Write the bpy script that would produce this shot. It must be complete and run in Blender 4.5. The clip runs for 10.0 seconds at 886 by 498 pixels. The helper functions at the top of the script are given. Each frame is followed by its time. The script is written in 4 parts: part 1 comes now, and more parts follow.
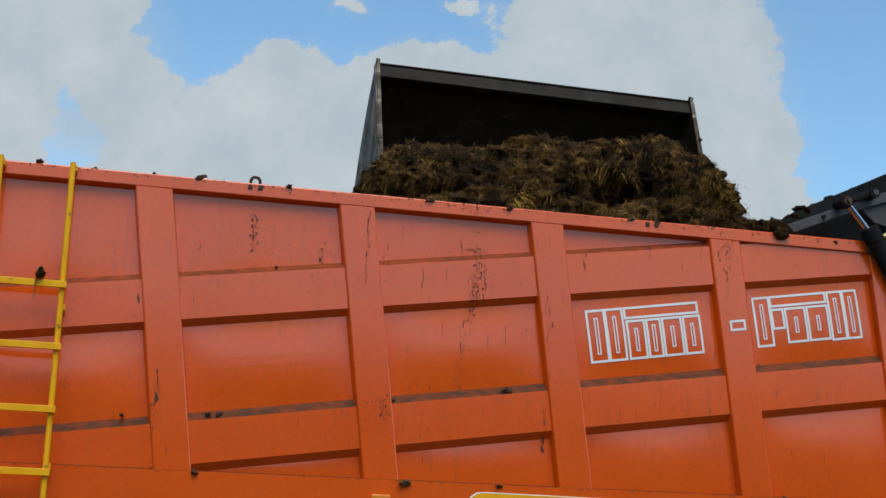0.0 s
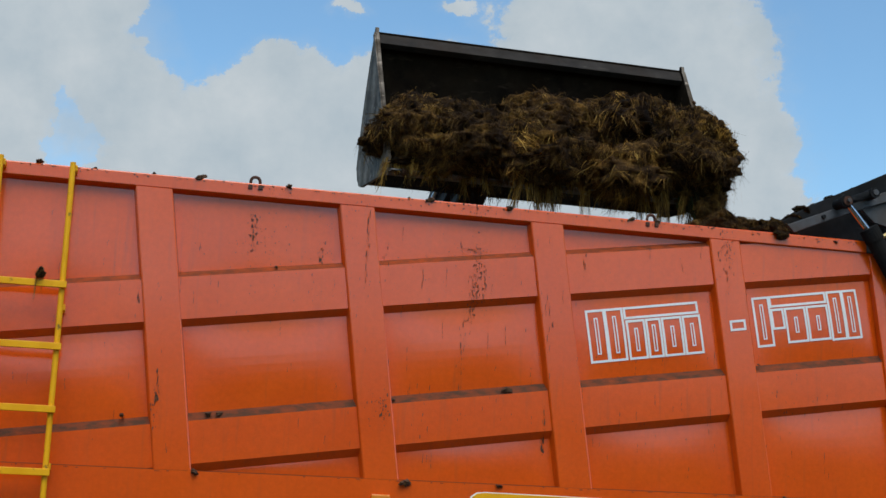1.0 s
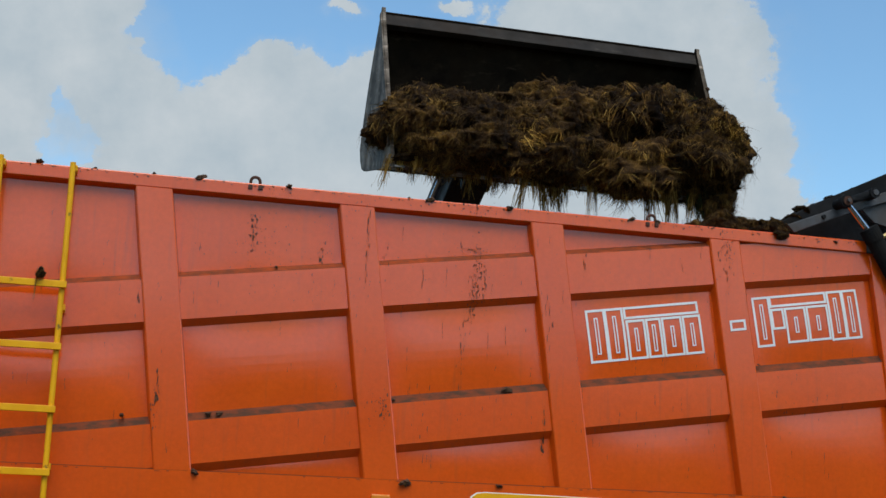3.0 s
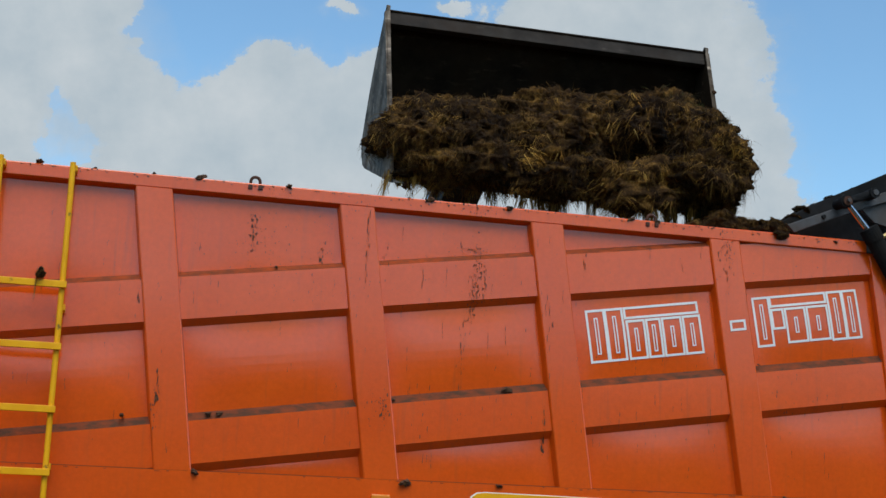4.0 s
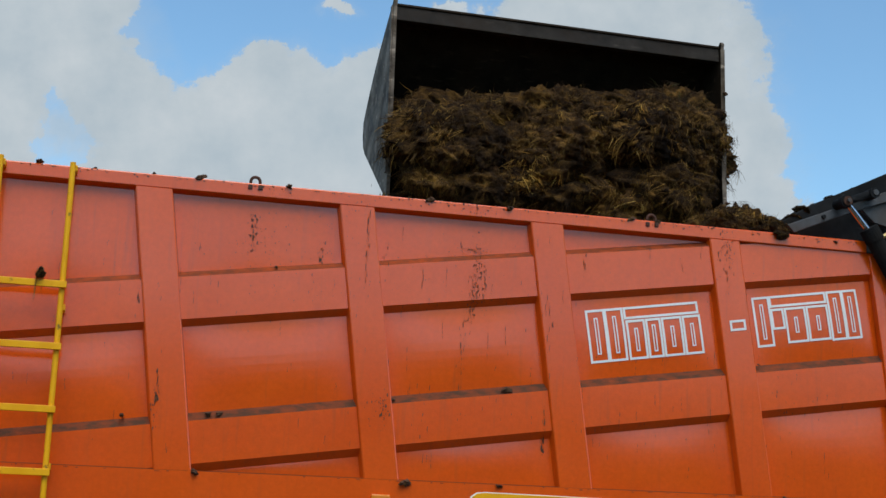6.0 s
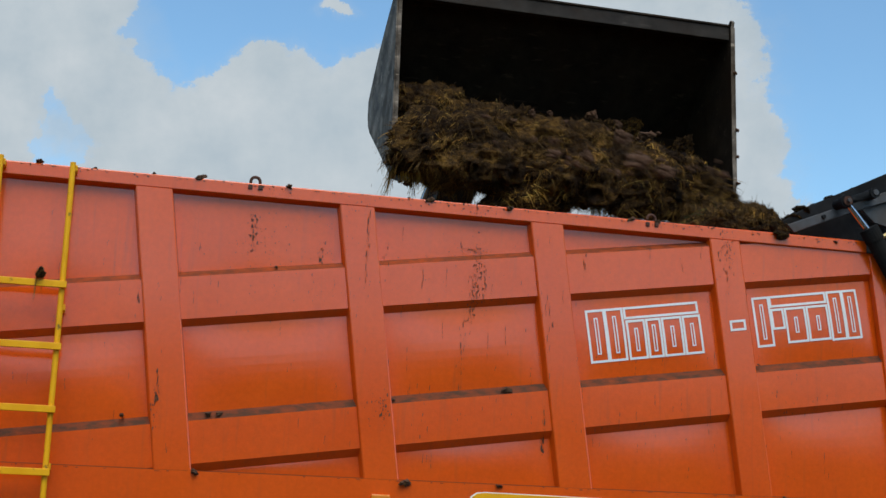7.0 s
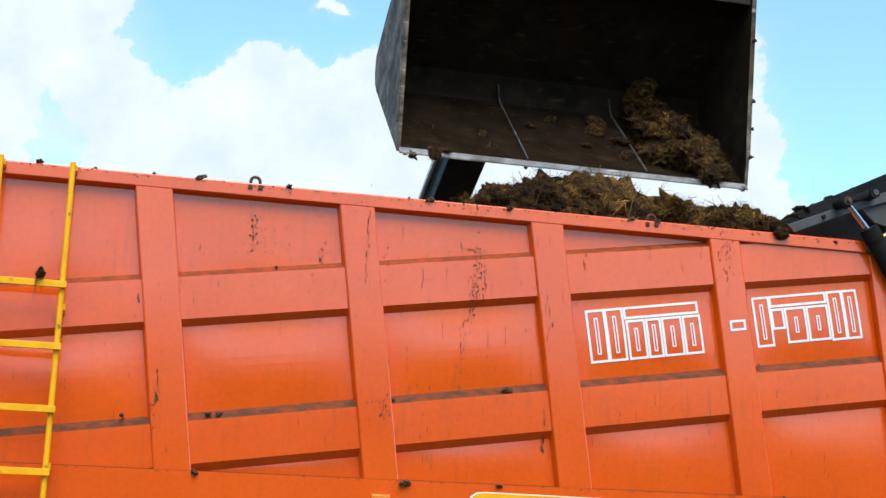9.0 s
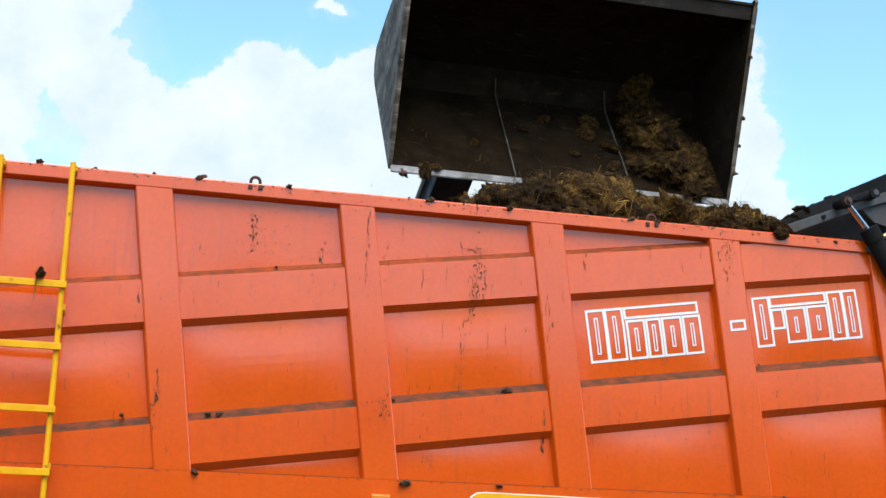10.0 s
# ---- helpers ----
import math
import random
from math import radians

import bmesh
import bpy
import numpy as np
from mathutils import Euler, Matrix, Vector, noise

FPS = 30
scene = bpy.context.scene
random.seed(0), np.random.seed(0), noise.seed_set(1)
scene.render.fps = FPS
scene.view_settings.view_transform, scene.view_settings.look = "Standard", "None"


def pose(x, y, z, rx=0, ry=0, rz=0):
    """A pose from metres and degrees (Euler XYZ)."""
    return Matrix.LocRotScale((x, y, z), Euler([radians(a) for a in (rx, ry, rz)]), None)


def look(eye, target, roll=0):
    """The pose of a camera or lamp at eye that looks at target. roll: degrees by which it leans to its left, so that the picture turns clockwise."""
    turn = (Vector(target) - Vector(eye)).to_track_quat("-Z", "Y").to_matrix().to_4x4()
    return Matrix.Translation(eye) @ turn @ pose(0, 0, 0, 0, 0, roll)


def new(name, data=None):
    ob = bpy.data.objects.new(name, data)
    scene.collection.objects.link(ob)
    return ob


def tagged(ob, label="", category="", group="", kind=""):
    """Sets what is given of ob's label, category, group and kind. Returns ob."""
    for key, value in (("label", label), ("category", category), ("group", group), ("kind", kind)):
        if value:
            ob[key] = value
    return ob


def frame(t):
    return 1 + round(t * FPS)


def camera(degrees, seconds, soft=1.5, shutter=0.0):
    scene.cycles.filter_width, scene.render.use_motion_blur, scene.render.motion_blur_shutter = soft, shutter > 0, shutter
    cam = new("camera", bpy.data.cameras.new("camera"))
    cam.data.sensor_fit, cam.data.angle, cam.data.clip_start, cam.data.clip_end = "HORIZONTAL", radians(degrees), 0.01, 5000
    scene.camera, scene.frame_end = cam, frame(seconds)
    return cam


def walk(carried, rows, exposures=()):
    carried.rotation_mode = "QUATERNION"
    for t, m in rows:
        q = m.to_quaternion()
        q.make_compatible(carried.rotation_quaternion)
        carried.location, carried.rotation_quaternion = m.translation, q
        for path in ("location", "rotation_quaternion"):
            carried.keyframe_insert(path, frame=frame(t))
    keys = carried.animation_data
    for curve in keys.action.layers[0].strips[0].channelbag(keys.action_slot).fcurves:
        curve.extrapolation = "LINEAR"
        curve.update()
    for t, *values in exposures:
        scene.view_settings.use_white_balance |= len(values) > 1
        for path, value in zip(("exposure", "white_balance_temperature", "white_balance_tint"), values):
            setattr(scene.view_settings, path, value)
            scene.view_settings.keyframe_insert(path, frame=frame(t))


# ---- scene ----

# ---------------------------------------------------------------- camera
EYE = Vector((-0.125, -6.677, 1.503))
AIM = EYE + Vector((0.2368, 0.9533, 0.1877)) * 6.0
VIEW = look(EYE, AIM, 2.26)
cam = camera(35.49, 10.0, soft=1.5, shutter=0.3)
walk(cam, [(0.0, VIEW), (10.0, VIEW)],
     exposures=[(0.0, 0.03), (5.5, 0.04), (6.8, 0.04), (7.2, 0.18), (7.5, 0.42), (8.0, 0.72), (8.6, 0.86), (10.0, 0.86)])

# ---------------------------------------------------------------- world and sun
SUN = Vector((0.0, -0.50, 0.80)).normalized()
world = bpy.data.worlds.new("sky")
scene.world = world
world.use_nodes = True
wn = world.node_tree
sky = wn.nodes.new("ShaderNodeTexSky")
sky.sky_type = "NISHITA"
sky.sun_disc = False
sky.sun_elevation = math.asin(SUN.z)
sky.sun_rotation = math.atan2(SUN.x, SUN.y)
sky.air_density, sky.dust_density, sky.ozone_density = 1.0, 0.5, 0.4
haze = wn.nodes.new("ShaderNodeMix")
haze.data_type, haze.blend_type = "RGBA", "MULTIPLY"
haze.inputs[0].default_value = 1.0
haze.inputs[7].default_value = (0.75, 1.02, 1.10, 1)
wn.links.new(sky.outputs[0], haze.inputs[6])
wn.links.new(haze.outputs[2], wn.nodes["Background"].inputs[0])
wn.nodes["Background"].inputs[1].default_value = 0.158

sun_data = bpy.data.lights.new("sun", "SUN")
sun_data.energy, sun_data.angle, sun_data.color = 2.5, radians(50), (1.0, 0.95, 0.88)
sun = new("sun", sun_data)
sun.matrix_world = look(SUN * 50, (0, 0, 0))


# ---------------------------------------------------------------- materials
class Nodes:
    """A small builder for one node material."""

    def __init__(self, name, rough=0.6, metal=0.0, spec=0.5):
        self.mat = bpy.data.materials.new(name)
        self.mat.use_nodes = True
        self.tree = self.mat.node_tree
        self.bsdf = self.tree.nodes["Principled BSDF"]
        self.bsdf.inputs["Roughness"].default_value = rough
        self.bsdf.inputs["Metallic"].default_value = metal
        self.bsdf.inputs["Specular IOR Level"].default_value = spec
        self.coord = self.tree.nodes.new("ShaderNodeTexCoord")

    def add(self, kind, **settings):
        node = self.tree.nodes.new(kind)
        for key, value in settings.items():
            node.inputs[key].default_value = value
        return node

    def link(self, a, b):
        self.tree.links.new(a, b)

    def noise(self, scale, detail=5.0, rough=0.55, stretch=(1, 1, 1), coord="Object"):
        m = self.add("ShaderNodeMapping")
        m.inputs["Scale"].default_value = stretch
        self.link(self.coord.outputs[coord], m.inputs["Vector"])
        n = self.add("ShaderNodeTexNoise", Scale=scale, Detail=detail, Roughness=rough)
        self.link(m.outputs[0], n.inputs["Vector"])
        return n.outputs["Fac"]

    def ramp(self, fac, stops):
        r = self.tree.nodes.new("ShaderNodeValToRGB")
        while len(r.color_ramp.elements) < len(stops):
            r.color_ramp.elements.new(0.5)
        for e, (p, c) in zip(r.color_ramp.elements, stops):
            e.position = p
            e.color = (*c, 1) if isinstance(c, tuple) else (c, c, c, 1)
        self.link(fac, r.inputs[0])
        return r.outputs[0]

    def mix(self, fac, a, b, mode="MIX"):
        n = self.tree.nodes.new("ShaderNodeMix")
        n.data_type, n.blend_type = "RGBA", mode
        for value, socket in ((fac, n.inputs[0]), (a, n.inputs[6]), (b, n.inputs[7])):
            if isinstance(value, (int, float)):
                socket.default_value = value
            elif isinstance(value, tuple):
                socket.default_value = (*value, 1)
            else:
                self.link(value, socket)
        return n.outputs[2]

    def colour(self, socket):
        self.link(socket, self.bsdf.inputs["Base Color"])
        return self

    def rough(self, fac, low, high):
        m = self.add("ShaderNodeMapRange")
        m.inputs["To Min"].default_value, m.inputs["To Max"].default_value = low, high
        self.link(fac, m.inputs["Value"])
        self.link(m.outputs[0], self.bsdf.inputs["Roughness"])
        return self

    def bump(self, fac, strength, distance=0.01):
        b = self.add("ShaderNodeBump", Strength=strength, Distance=distance)
        self.link(fac, b.inputs["Height"])
        self.link(b.outputs[0], self.bsdf.inputs["Normal"])
        return self


def paint_orange(name="orange_paint", dirt=0.0):
    n = Nodes(name, 0.2, 0.0, 0.85)
    base = n.mix(n.ramp(n.noise(1.7, 4), [(0.3, 0.0), (0.7, 1.0)]), (0.67, 0.083, 0.003), (0.74, 0.101, 0.005))
    base = n.mix(1.0, base, n.ramp(n.noise(38.0, 6, 0.7), [(0.3, 0.90), (0.7, 1.05)]), "MULTIPLY")
    run = n.ramp(n.noise(30.0, 5, 0.55, (1.0, 1.0, 0.06)), [(0.55, 0.0), (0.72, 1.0)])
    where = n.ramp(n.noise(1.3, 2), [(0.42, 0.0), (0.62, 0.32)])
    base = n.mix(n.mix(1.0, run, where, "MULTIPLY"), base, (0.27, 0.075, 0.032))
    speck = n.ramp(n.noise(70.0, 3), [(0.70, 0.0), (0.76, 0.5)])
    patch = n.ramp(n.noise(2.6, 3), [(0.5, 0.0), (0.66, 1.0)])
    base = n.mix(n.mix(1.0, speck, patch, "MULTIPLY"), base, (0.12, 0.055, 0.03))
    if dirt:
        grime = n.ramp(n.noise(24.0, 6, 0.65, (0.6, 1, 1.4)), [(0.30, 0.72 if dirt > 0.9 else 0.50), (0.62, dirt)])
        base = n.mix(grime, base, (0.068, 0.033, 0.019))
    n.colour(base)
    n.rough(n.noise(3.0, 5), *((0.75, 0.95) if dirt else (0.13, 0.23)))
    if dirt:
        n.bsdf.inputs["Specular IOR Level"].default_value = 0.15
    wave = n.add("ShaderNodeBump", Strength=0.08, Distance=0.02)
    n.link(n.noise(2.2, 3), wave.inputs["Height"])
    fine = n.add("ShaderNodeBump", Strength=0.05, Distance=0.004)
    n.link(n.noise(28.0, 3), fine.inputs["Height"])
    n.link(wave.outputs[0], fine.inputs["Normal"])
    n.link(fine.outputs[0], n.bsdf.inputs["Normal"])
    return n.mat


def steel(name, dark, light, rough=0.55, metal=0.4, scale=6.0, spec=0.5):
    n = Nodes(name, rough, metal, spec)
    base = n.mix(n.ramp(n.noise(scale, 7, 0.65), [(0.35, 0.0), (0.68, 1.0)]), dark, light)
    scratch = n.ramp(n.noise(22.0, 5, 0.6, (0.3, 1, 1)), [(0.6, 0.0), (0.72, 1.0)])
    base = n.mix(scratch, base, tuple(min(1.0, c * 1.7) for c in light))
    mud = n.ramp(n.noise(3.1, 6, 0.6), [(0.5, 0.0), (0.66, 0.85)])
    n.colour(n.mix(mud, base, (min(0.045, dark[0] * 1.6), min(0.033, dark[1] * 1.3), min(0.022, dark[2]))))
    n.rough(n.noise(8.0, 5), rough - 0.15, min(1.0, rough + 0.25))
    n.bump(n.noise(16.0, 6), 0.25, 0.006)
    return n.mat


def yellow(name):
    n = Nodes(name, 0.4, 0.0, 0.25)
    base = n.mix(n.ramp(n.noise(11.0, 5), [(0.35, 0.0), (0.7, 1.0)]), (0.78, 0.36, 0.004), (0.86, 0.44, 0.006))
    chip = n.ramp(n.noise(24.0, 6, 0.6), [(0.63, 0.0), (0.70, 0.9)])
    n.colour(n.mix(chip, base, (0.16, 0.09, 0.025)))
    n.rough(n.noise(9.0, 4), 0.3, 0.6)
    n.bump(n.noise(40.0, 3), 0.1, 0.003)
    return n.mat


def straw(name, stops, rough=0.85, dull=0.08):
    n = Nodes(name, rough, 0.0, 0.15)
    geo = n.tree.nodes.new("ShaderNodeNewGeometry")
    c = n.ramp(geo.outputs["Random Per Island"], stops)
    lump = n.add("ShaderNodeObjectInfo")
    c = n.mix(1.0, c, n.ramp(lump.outputs["Random"], [(0.0, (0.28, 0.26, 0.24)), (0.45, (0.65, 0.62, 0.58)), (1.0, (1.12, 1.08, 1.0))]), "MULTIPLY")
    n.colour(n.mix(n.ramp(n.noise(6.0, 4), [(0.42, dull), (0.62, 1.0)]), (0.022, 0.012, 0.006), c))
    return n.mat


def muck(name):
    n = Nodes(name, 0.9, 0.0, 0.12)
    c = n.ramp(n.noise(9.0, 8, 0.7), [(0.36, (0.012, 0.006, 0.0025)), (0.50, (0.050, 0.026, 0.008)), (0.68, (0.23, 0.125, 0.028))])
    lump = n.add("ShaderNodeObjectInfo")
    fleck = n.ramp(n.noise(95.0, 4, 0.6, (1.0, 1.0, 0.35)), [(0.52, 0.0), (0.68, 0.75)])
    c = n.mix(n.mix(1.0, fleck, n.ramp(n.noise(5.0, 4), [(0.42, 0.0), (0.62, 1.0)]), "MULTIPLY"), c, (0.30, 0.175, 0.045))
    n.colour(n.mix(1.0, c, n.ramp(lump.outputs["Random"], [(0.0, (0.3, 0.28, 0.26)), (0.5, (0.65, 0.62, 0.58)), (1.0, (1.1, 1.05, 1.0))]), "MULTIPLY"))
    n.bump(n.noise(45.0, 7, 0.7), 1.0, 0.03)
    return n.mat


def plain(name, colour, rough=0.5, metal=0.0, vary=0.25, scale=8.0):
    n = Nodes(name, rough, metal)
    n.colour(n.mix(n.ramp(n.noise(scale, 5), [(0.3, 0.0), (0.7, 1.0)]), colour, tuple(c * (1 - vary) for c in colour)))
    n.rough(n.noise(scale * 2, 4), max(0.02, rough - 0.1), min(1, rough + 0.15))
    return n.mat


ORANGE = paint_orange()
ORANGE_LEDGE = paint_orange("orange_paint_dirty_ledge", 1.0)
ORANGE_DUSTY = paint_orange("orange_paint_dusty_ledge", 0.85)
YELLOW = yellow("yellow_paint")
WHITE = plain("white_decal", (0.80, 0.80, 0.78), 0.4, 0.0, 0.08)
BUCKET_STEEL = steel("bucket_steel", (0.015, 0.012, 0.010), (0.036, 0.030, 0.024), 0.7, 0.05, 6.0, 0.18)
PLATE_STEEL = steel("worn_side_plate", (0.030, 0.022, 0.014), (0.245, 0.20, 0.155), 0.65, 0.05, 7.0, 0.2)
EDGE_STEEL = steel("bright_cutting_edge", (0.10, 0.10, 0.10), (0.26, 0.255, 0.25), 0.5, 0.2, 9.0)
INSIDE_STEEL = steel("dark_bucket_inside", (0.011, 0.0080, 0.0055), (0.028, 0.020, 0.013), 0.9, 0.0, 6.0, 0.05)
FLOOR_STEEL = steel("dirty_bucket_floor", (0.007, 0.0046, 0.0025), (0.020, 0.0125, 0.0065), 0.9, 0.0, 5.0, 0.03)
GATE_PAINT = steel("black_gate_paint", (0.009, 0.010, 0.011), (0.020, 0.021, 0.022), 0.85, 0.0, 6.0, 0.05)
GREY_PAINT = steel("grey_arm_paint", (0.045, 0.050, 0.055), (0.075, 0.082, 0.09), 0.55, 0.1)
BOOM_PAINT = steel("dark_boom_paint", (0.010, 0.010, 0.011), (0.02, 0.02, 0.022), 0.6, 0.0, 6.0, 0.25)
CHROME = plain("chromed_rod", (0.75, 0.76, 0.78), 0.14, 1.0, 0.1)
RUBBER = plain("tyre_rubber", (0.025, 0.025, 0.025), 0.8)
RUST = plain("rusty_ring", (0.10, 0.04, 0.022), 0.8, 0.2, 0.5, 30.0)
AMBER = plain("amber_plastic", (0.85, 0.25, 0.01), 0.25)
MUCK = muck("wet_muck")
STRAW = straw("straw_strands", [(0.0, (0.024, 0.011, 0.004)), (0.35, (0.10, 0.050, 0.012)), (0.66, (0.26, 0.140, 0.028)),
                                (0.93, (0.40, 0.235, 0.052)), (1.0, (0.58, 0.40, 0.13))])
GOLD = straw("golden_straw", [(0.0, (0.05, 0.024, 0.006)), (0.4, (0.19, 0.095, 0.018)), (0.8, (0.42, 0.225, 0.036)), (1.0, (0.62, 0.40, 0.10))], dull=0.35)
BAR_STEEL = steel("dull_wear_bar", (0.05, 0.045, 0.04), (0.13, 0.12, 0.11), 0.6, 0.1, 14.0, 0.3)
BRASS = plain("brass_fitting", (0.55, 0.42, 0.18), 0.35, 1.0)
# straw for the strings, its colour brightened to look lit beneath the heap
HUNG_LIT = straw("hanging_straw_lit", [(0.0, (0.15, 0.075, 0.016)), (0.5, (0.40, 0.235, 0.045)), (1.0, (0.70, 0.47, 0.13))], dull=0.5)
GRASS = straw("green_strands", [(0.0, (0.03, 0.04, 0.012)), (0.6, (0.07, 0.11, 0.025)), (1.0, (0.15, 0.19, 0.05))])
DIRT = plain("dried_dirt", (0.11, 0.048, 0.019), 0.9, 0.0, 0.7, 45.0)


def ground_material():
    n = Nodes("farmyard_soil", 0.95, 0.0, 0.2)
    c = n.ramp(n.noise(0.35, 8, 0.65), [(0.3, (0.036, 0.022, 0.012)), (0.5, (0.055, 0.033, 0.017)), (0.7, (0.038, 0.032, 0.014))])
    n.colour(n.mix(n.ramp(n.noise(6.0, 6), [(0.3, 0.0), (0.7, 0.5)]), c, (0.07, 0.05, 0.03)))
    n.bump(n.noise(9.0, 6), 0.5, 0.05)
    return n.mat


# ---------------------------------------------------------------- mesh helpers
def mesh_of(name, verts, faces, mats, indices=None, smooth=False):
    me = bpy.data.meshes.new(name)
    me.from_pydata([tuple(v) for v in verts], [], faces)
    for m in mats:
        me.materials.append(m)
    if indices:
        me.polygons.foreach_set("material_index", indices)
    if smooth:
        me.polygons.foreach_set("use_smooth", [True] * len(me.polygons))
    me.update()
    return me


def part(name, bm, material, parent=None, label="", smooth=False):
    """Links a bmesh as one mesh object under a thing or a part."""
    bmesh.ops.recalc_face_normals(bm, faces=bm.faces)
    me = bpy.data.meshes.new(name)
    bm.to_mesh(me)
    bm.free()
    me.materials.append(material)
    if smooth:
        me.polygons.foreach_set("use_smooth", [True] * len(me.polygons))
    ob = new(name, me)
    ob.parent = parent
    return tagged(ob, label)


def thing(name, label, category, group="", kind="", m=None):
    ob = tagged(new(name), label, category, group, kind)
    ob.empty_display_size = 0.1
    if m is not None:
        ob.matrix_basis = m
    return ob


def bevel(bm, width, segments=2):
    if width > 0:
        bmesh.ops.bevel(bm, geom=list(bm.edges), offset=width, segments=segments, affect="EDGES", profile=0.6, clamp_overlap=True)
    return bm


def box(x0, x1, y0, y1, z0, z1, round_=0.0, bm=None):
    own = bmesh.new()
    vs = [own.verts.new((x, y, z)) for x in (x0, x1) for y in (y0, y1) for z in (z0, z1)]
    for f in ((0, 1, 3, 2), (4, 6, 7, 5), (0, 4, 5, 1), (2, 3, 7, 6), (0, 2, 6, 4), (1, 5, 7, 3)):
        own.faces.new([vs[i] for i in f])
    bevel(own, round_)
    return joined(own, bm)


def joined(own, bm):
    if bm is None:
        return own
    me = bpy.data.meshes.new("joint")
    own.to_mesh(me)
    own.free()
    bm.from_mesh(me)
    bpy.data.meshes.remove(me)
    return bm


def slab(outline, y0, y1, round_=0.0, bm=None):
    """A plate with the outline (x, z), from y0 to y1."""
    own = bmesh.new()
    a = [own.verts.new((x, y0, z)) for x, z in outline]
    b = [own.verts.new((x, y1, z)) for x, z in outline]
    own.faces.new(a)
    own.faces.new(b[::-1])
    for i in range(len(a)):
        j = (i + 1) % len(a)
        own.faces.new((a[i], b[i], b[j], a[j]))
    bmesh.ops.recalc_face_normals(own, faces=own.faces)
    bevel(own, round_)
    return joined(own, bm)


def extrude_x(outline, x0, x1, round_=0.0, bm=None):
    """A prism with the outline (y, z), from x0 to x1."""
    own = bmesh.new()
    a = [own.verts.new((x0, y, z)) for y, z in outline]
    b = [own.verts.new((x1, y, z)) for y, z in outline]
    own.faces.new(a)
    own.faces.new(b[::-1])
    for i in range(len(a)):
        j = (i + 1) % len(a)
        own.faces.new((a[i], b[i], b[j], a[j]))
    bmesh.ops.recalc_face_normals(own, faces=own.faces)
    bevel(own, round_)
    return joined(own, bm)


def rod(p, q, r, sides=14, bm=None, r2=None):
    own = bmesh.new()
    p, q = Vector(p), Vector(q)
    m = Matrix.Translation((p + q) / 2) @ (q - p).to_track_quat("Z", "Y").to_matrix().to_4x4()
    bmesh.ops.create_cone(own, cap_ends=True, segments=sides, radius1=r, radius2=r if r2 is None else r2, depth=(q - p).length, matrix=m)
    return joined(own, bm)


def tube(points, r, sides=8, closed=False, bm=None):
    own = bmesh.new()
    pts = [Vector(p) for p in points]
    rings = []
    for i, p in enumerate(pts):
        a = pts[i - 1] if (i or closed) else p
        b = pts[(i + 1) % len(pts)] if (i + 1 < len(pts) or closed) else p
        d = (b - a).normalized()
        side = d.cross(Vector((0.13, 0.97, 0.21))).normalized()
        up = side.cross(d)
        rings.append([own.verts.new(p + r * (math.cos(k * math.tau / sides) * side + math.sin(k * math.tau / sides) * up)) for k in range(sides)])
    pairs = list(zip(rings, rings[1:])) + ([(rings[-1], rings[0])] if closed else [])
    for a, b in pairs:
        for k in range(sides):
            own.faces.new((a[k], a[(k + 1) % sides], b[(k + 1) % sides], b[k]))
    if not closed:
        own.faces.new(rings[0][::-1])
        own.faces.new(rings[-1])
    return joined(own, bm)


# ---------------------------------------------------------------- ground and distance
def build_ground():
    n = 60
    verts, faces = [], []
    for i in range(n + 1):
        for j in range(n + 1):
            u, v = 2 * i / n - 1, 2 * j / n - 1
            x, y = 2500 * u * abs(u) ** 2, 2500 * v * abs(v) ** 2
            far = min(1.0, max(abs(x), abs(y)) / 60)
            verts.append((x, y, 0.05 * far * noise.noise((x * 0.05, y * 0.05, 0))))
    for i in range(n):
        for j in range(n):
            a = i * (n + 1) + j
            faces.append((a, a + n + 1, a + n + 2, a + 1))
    tagged(new("ground", mesh_of("ground", verts, faces, [ground_material()])), "trodden brown and green farmyard soil", "ground", kind="structure")


build_ground()


def build_reflected_wall():
    # unseen wall, added so the lower panels reflect something dark instead of sky
    n = Nodes("dark_reflected_wall", 0.9)
    n.colour(n.mix(n.ramp(n.noise(1.5, 6), [(0.3, 0.0), (0.7, 1.0)]), (0.020, 0.018, 0.012), (0.038, 0.032, 0.020)))
    bm = box(-90, 90, -39.0, -38.0, 0.0, 7.0, 0.0)
    tagged(part("wall_reflected", bm, n.mat), "unseen dark wall added for the trailer paint to reflect", "wall", kind="structure")


build_reflected_wall()


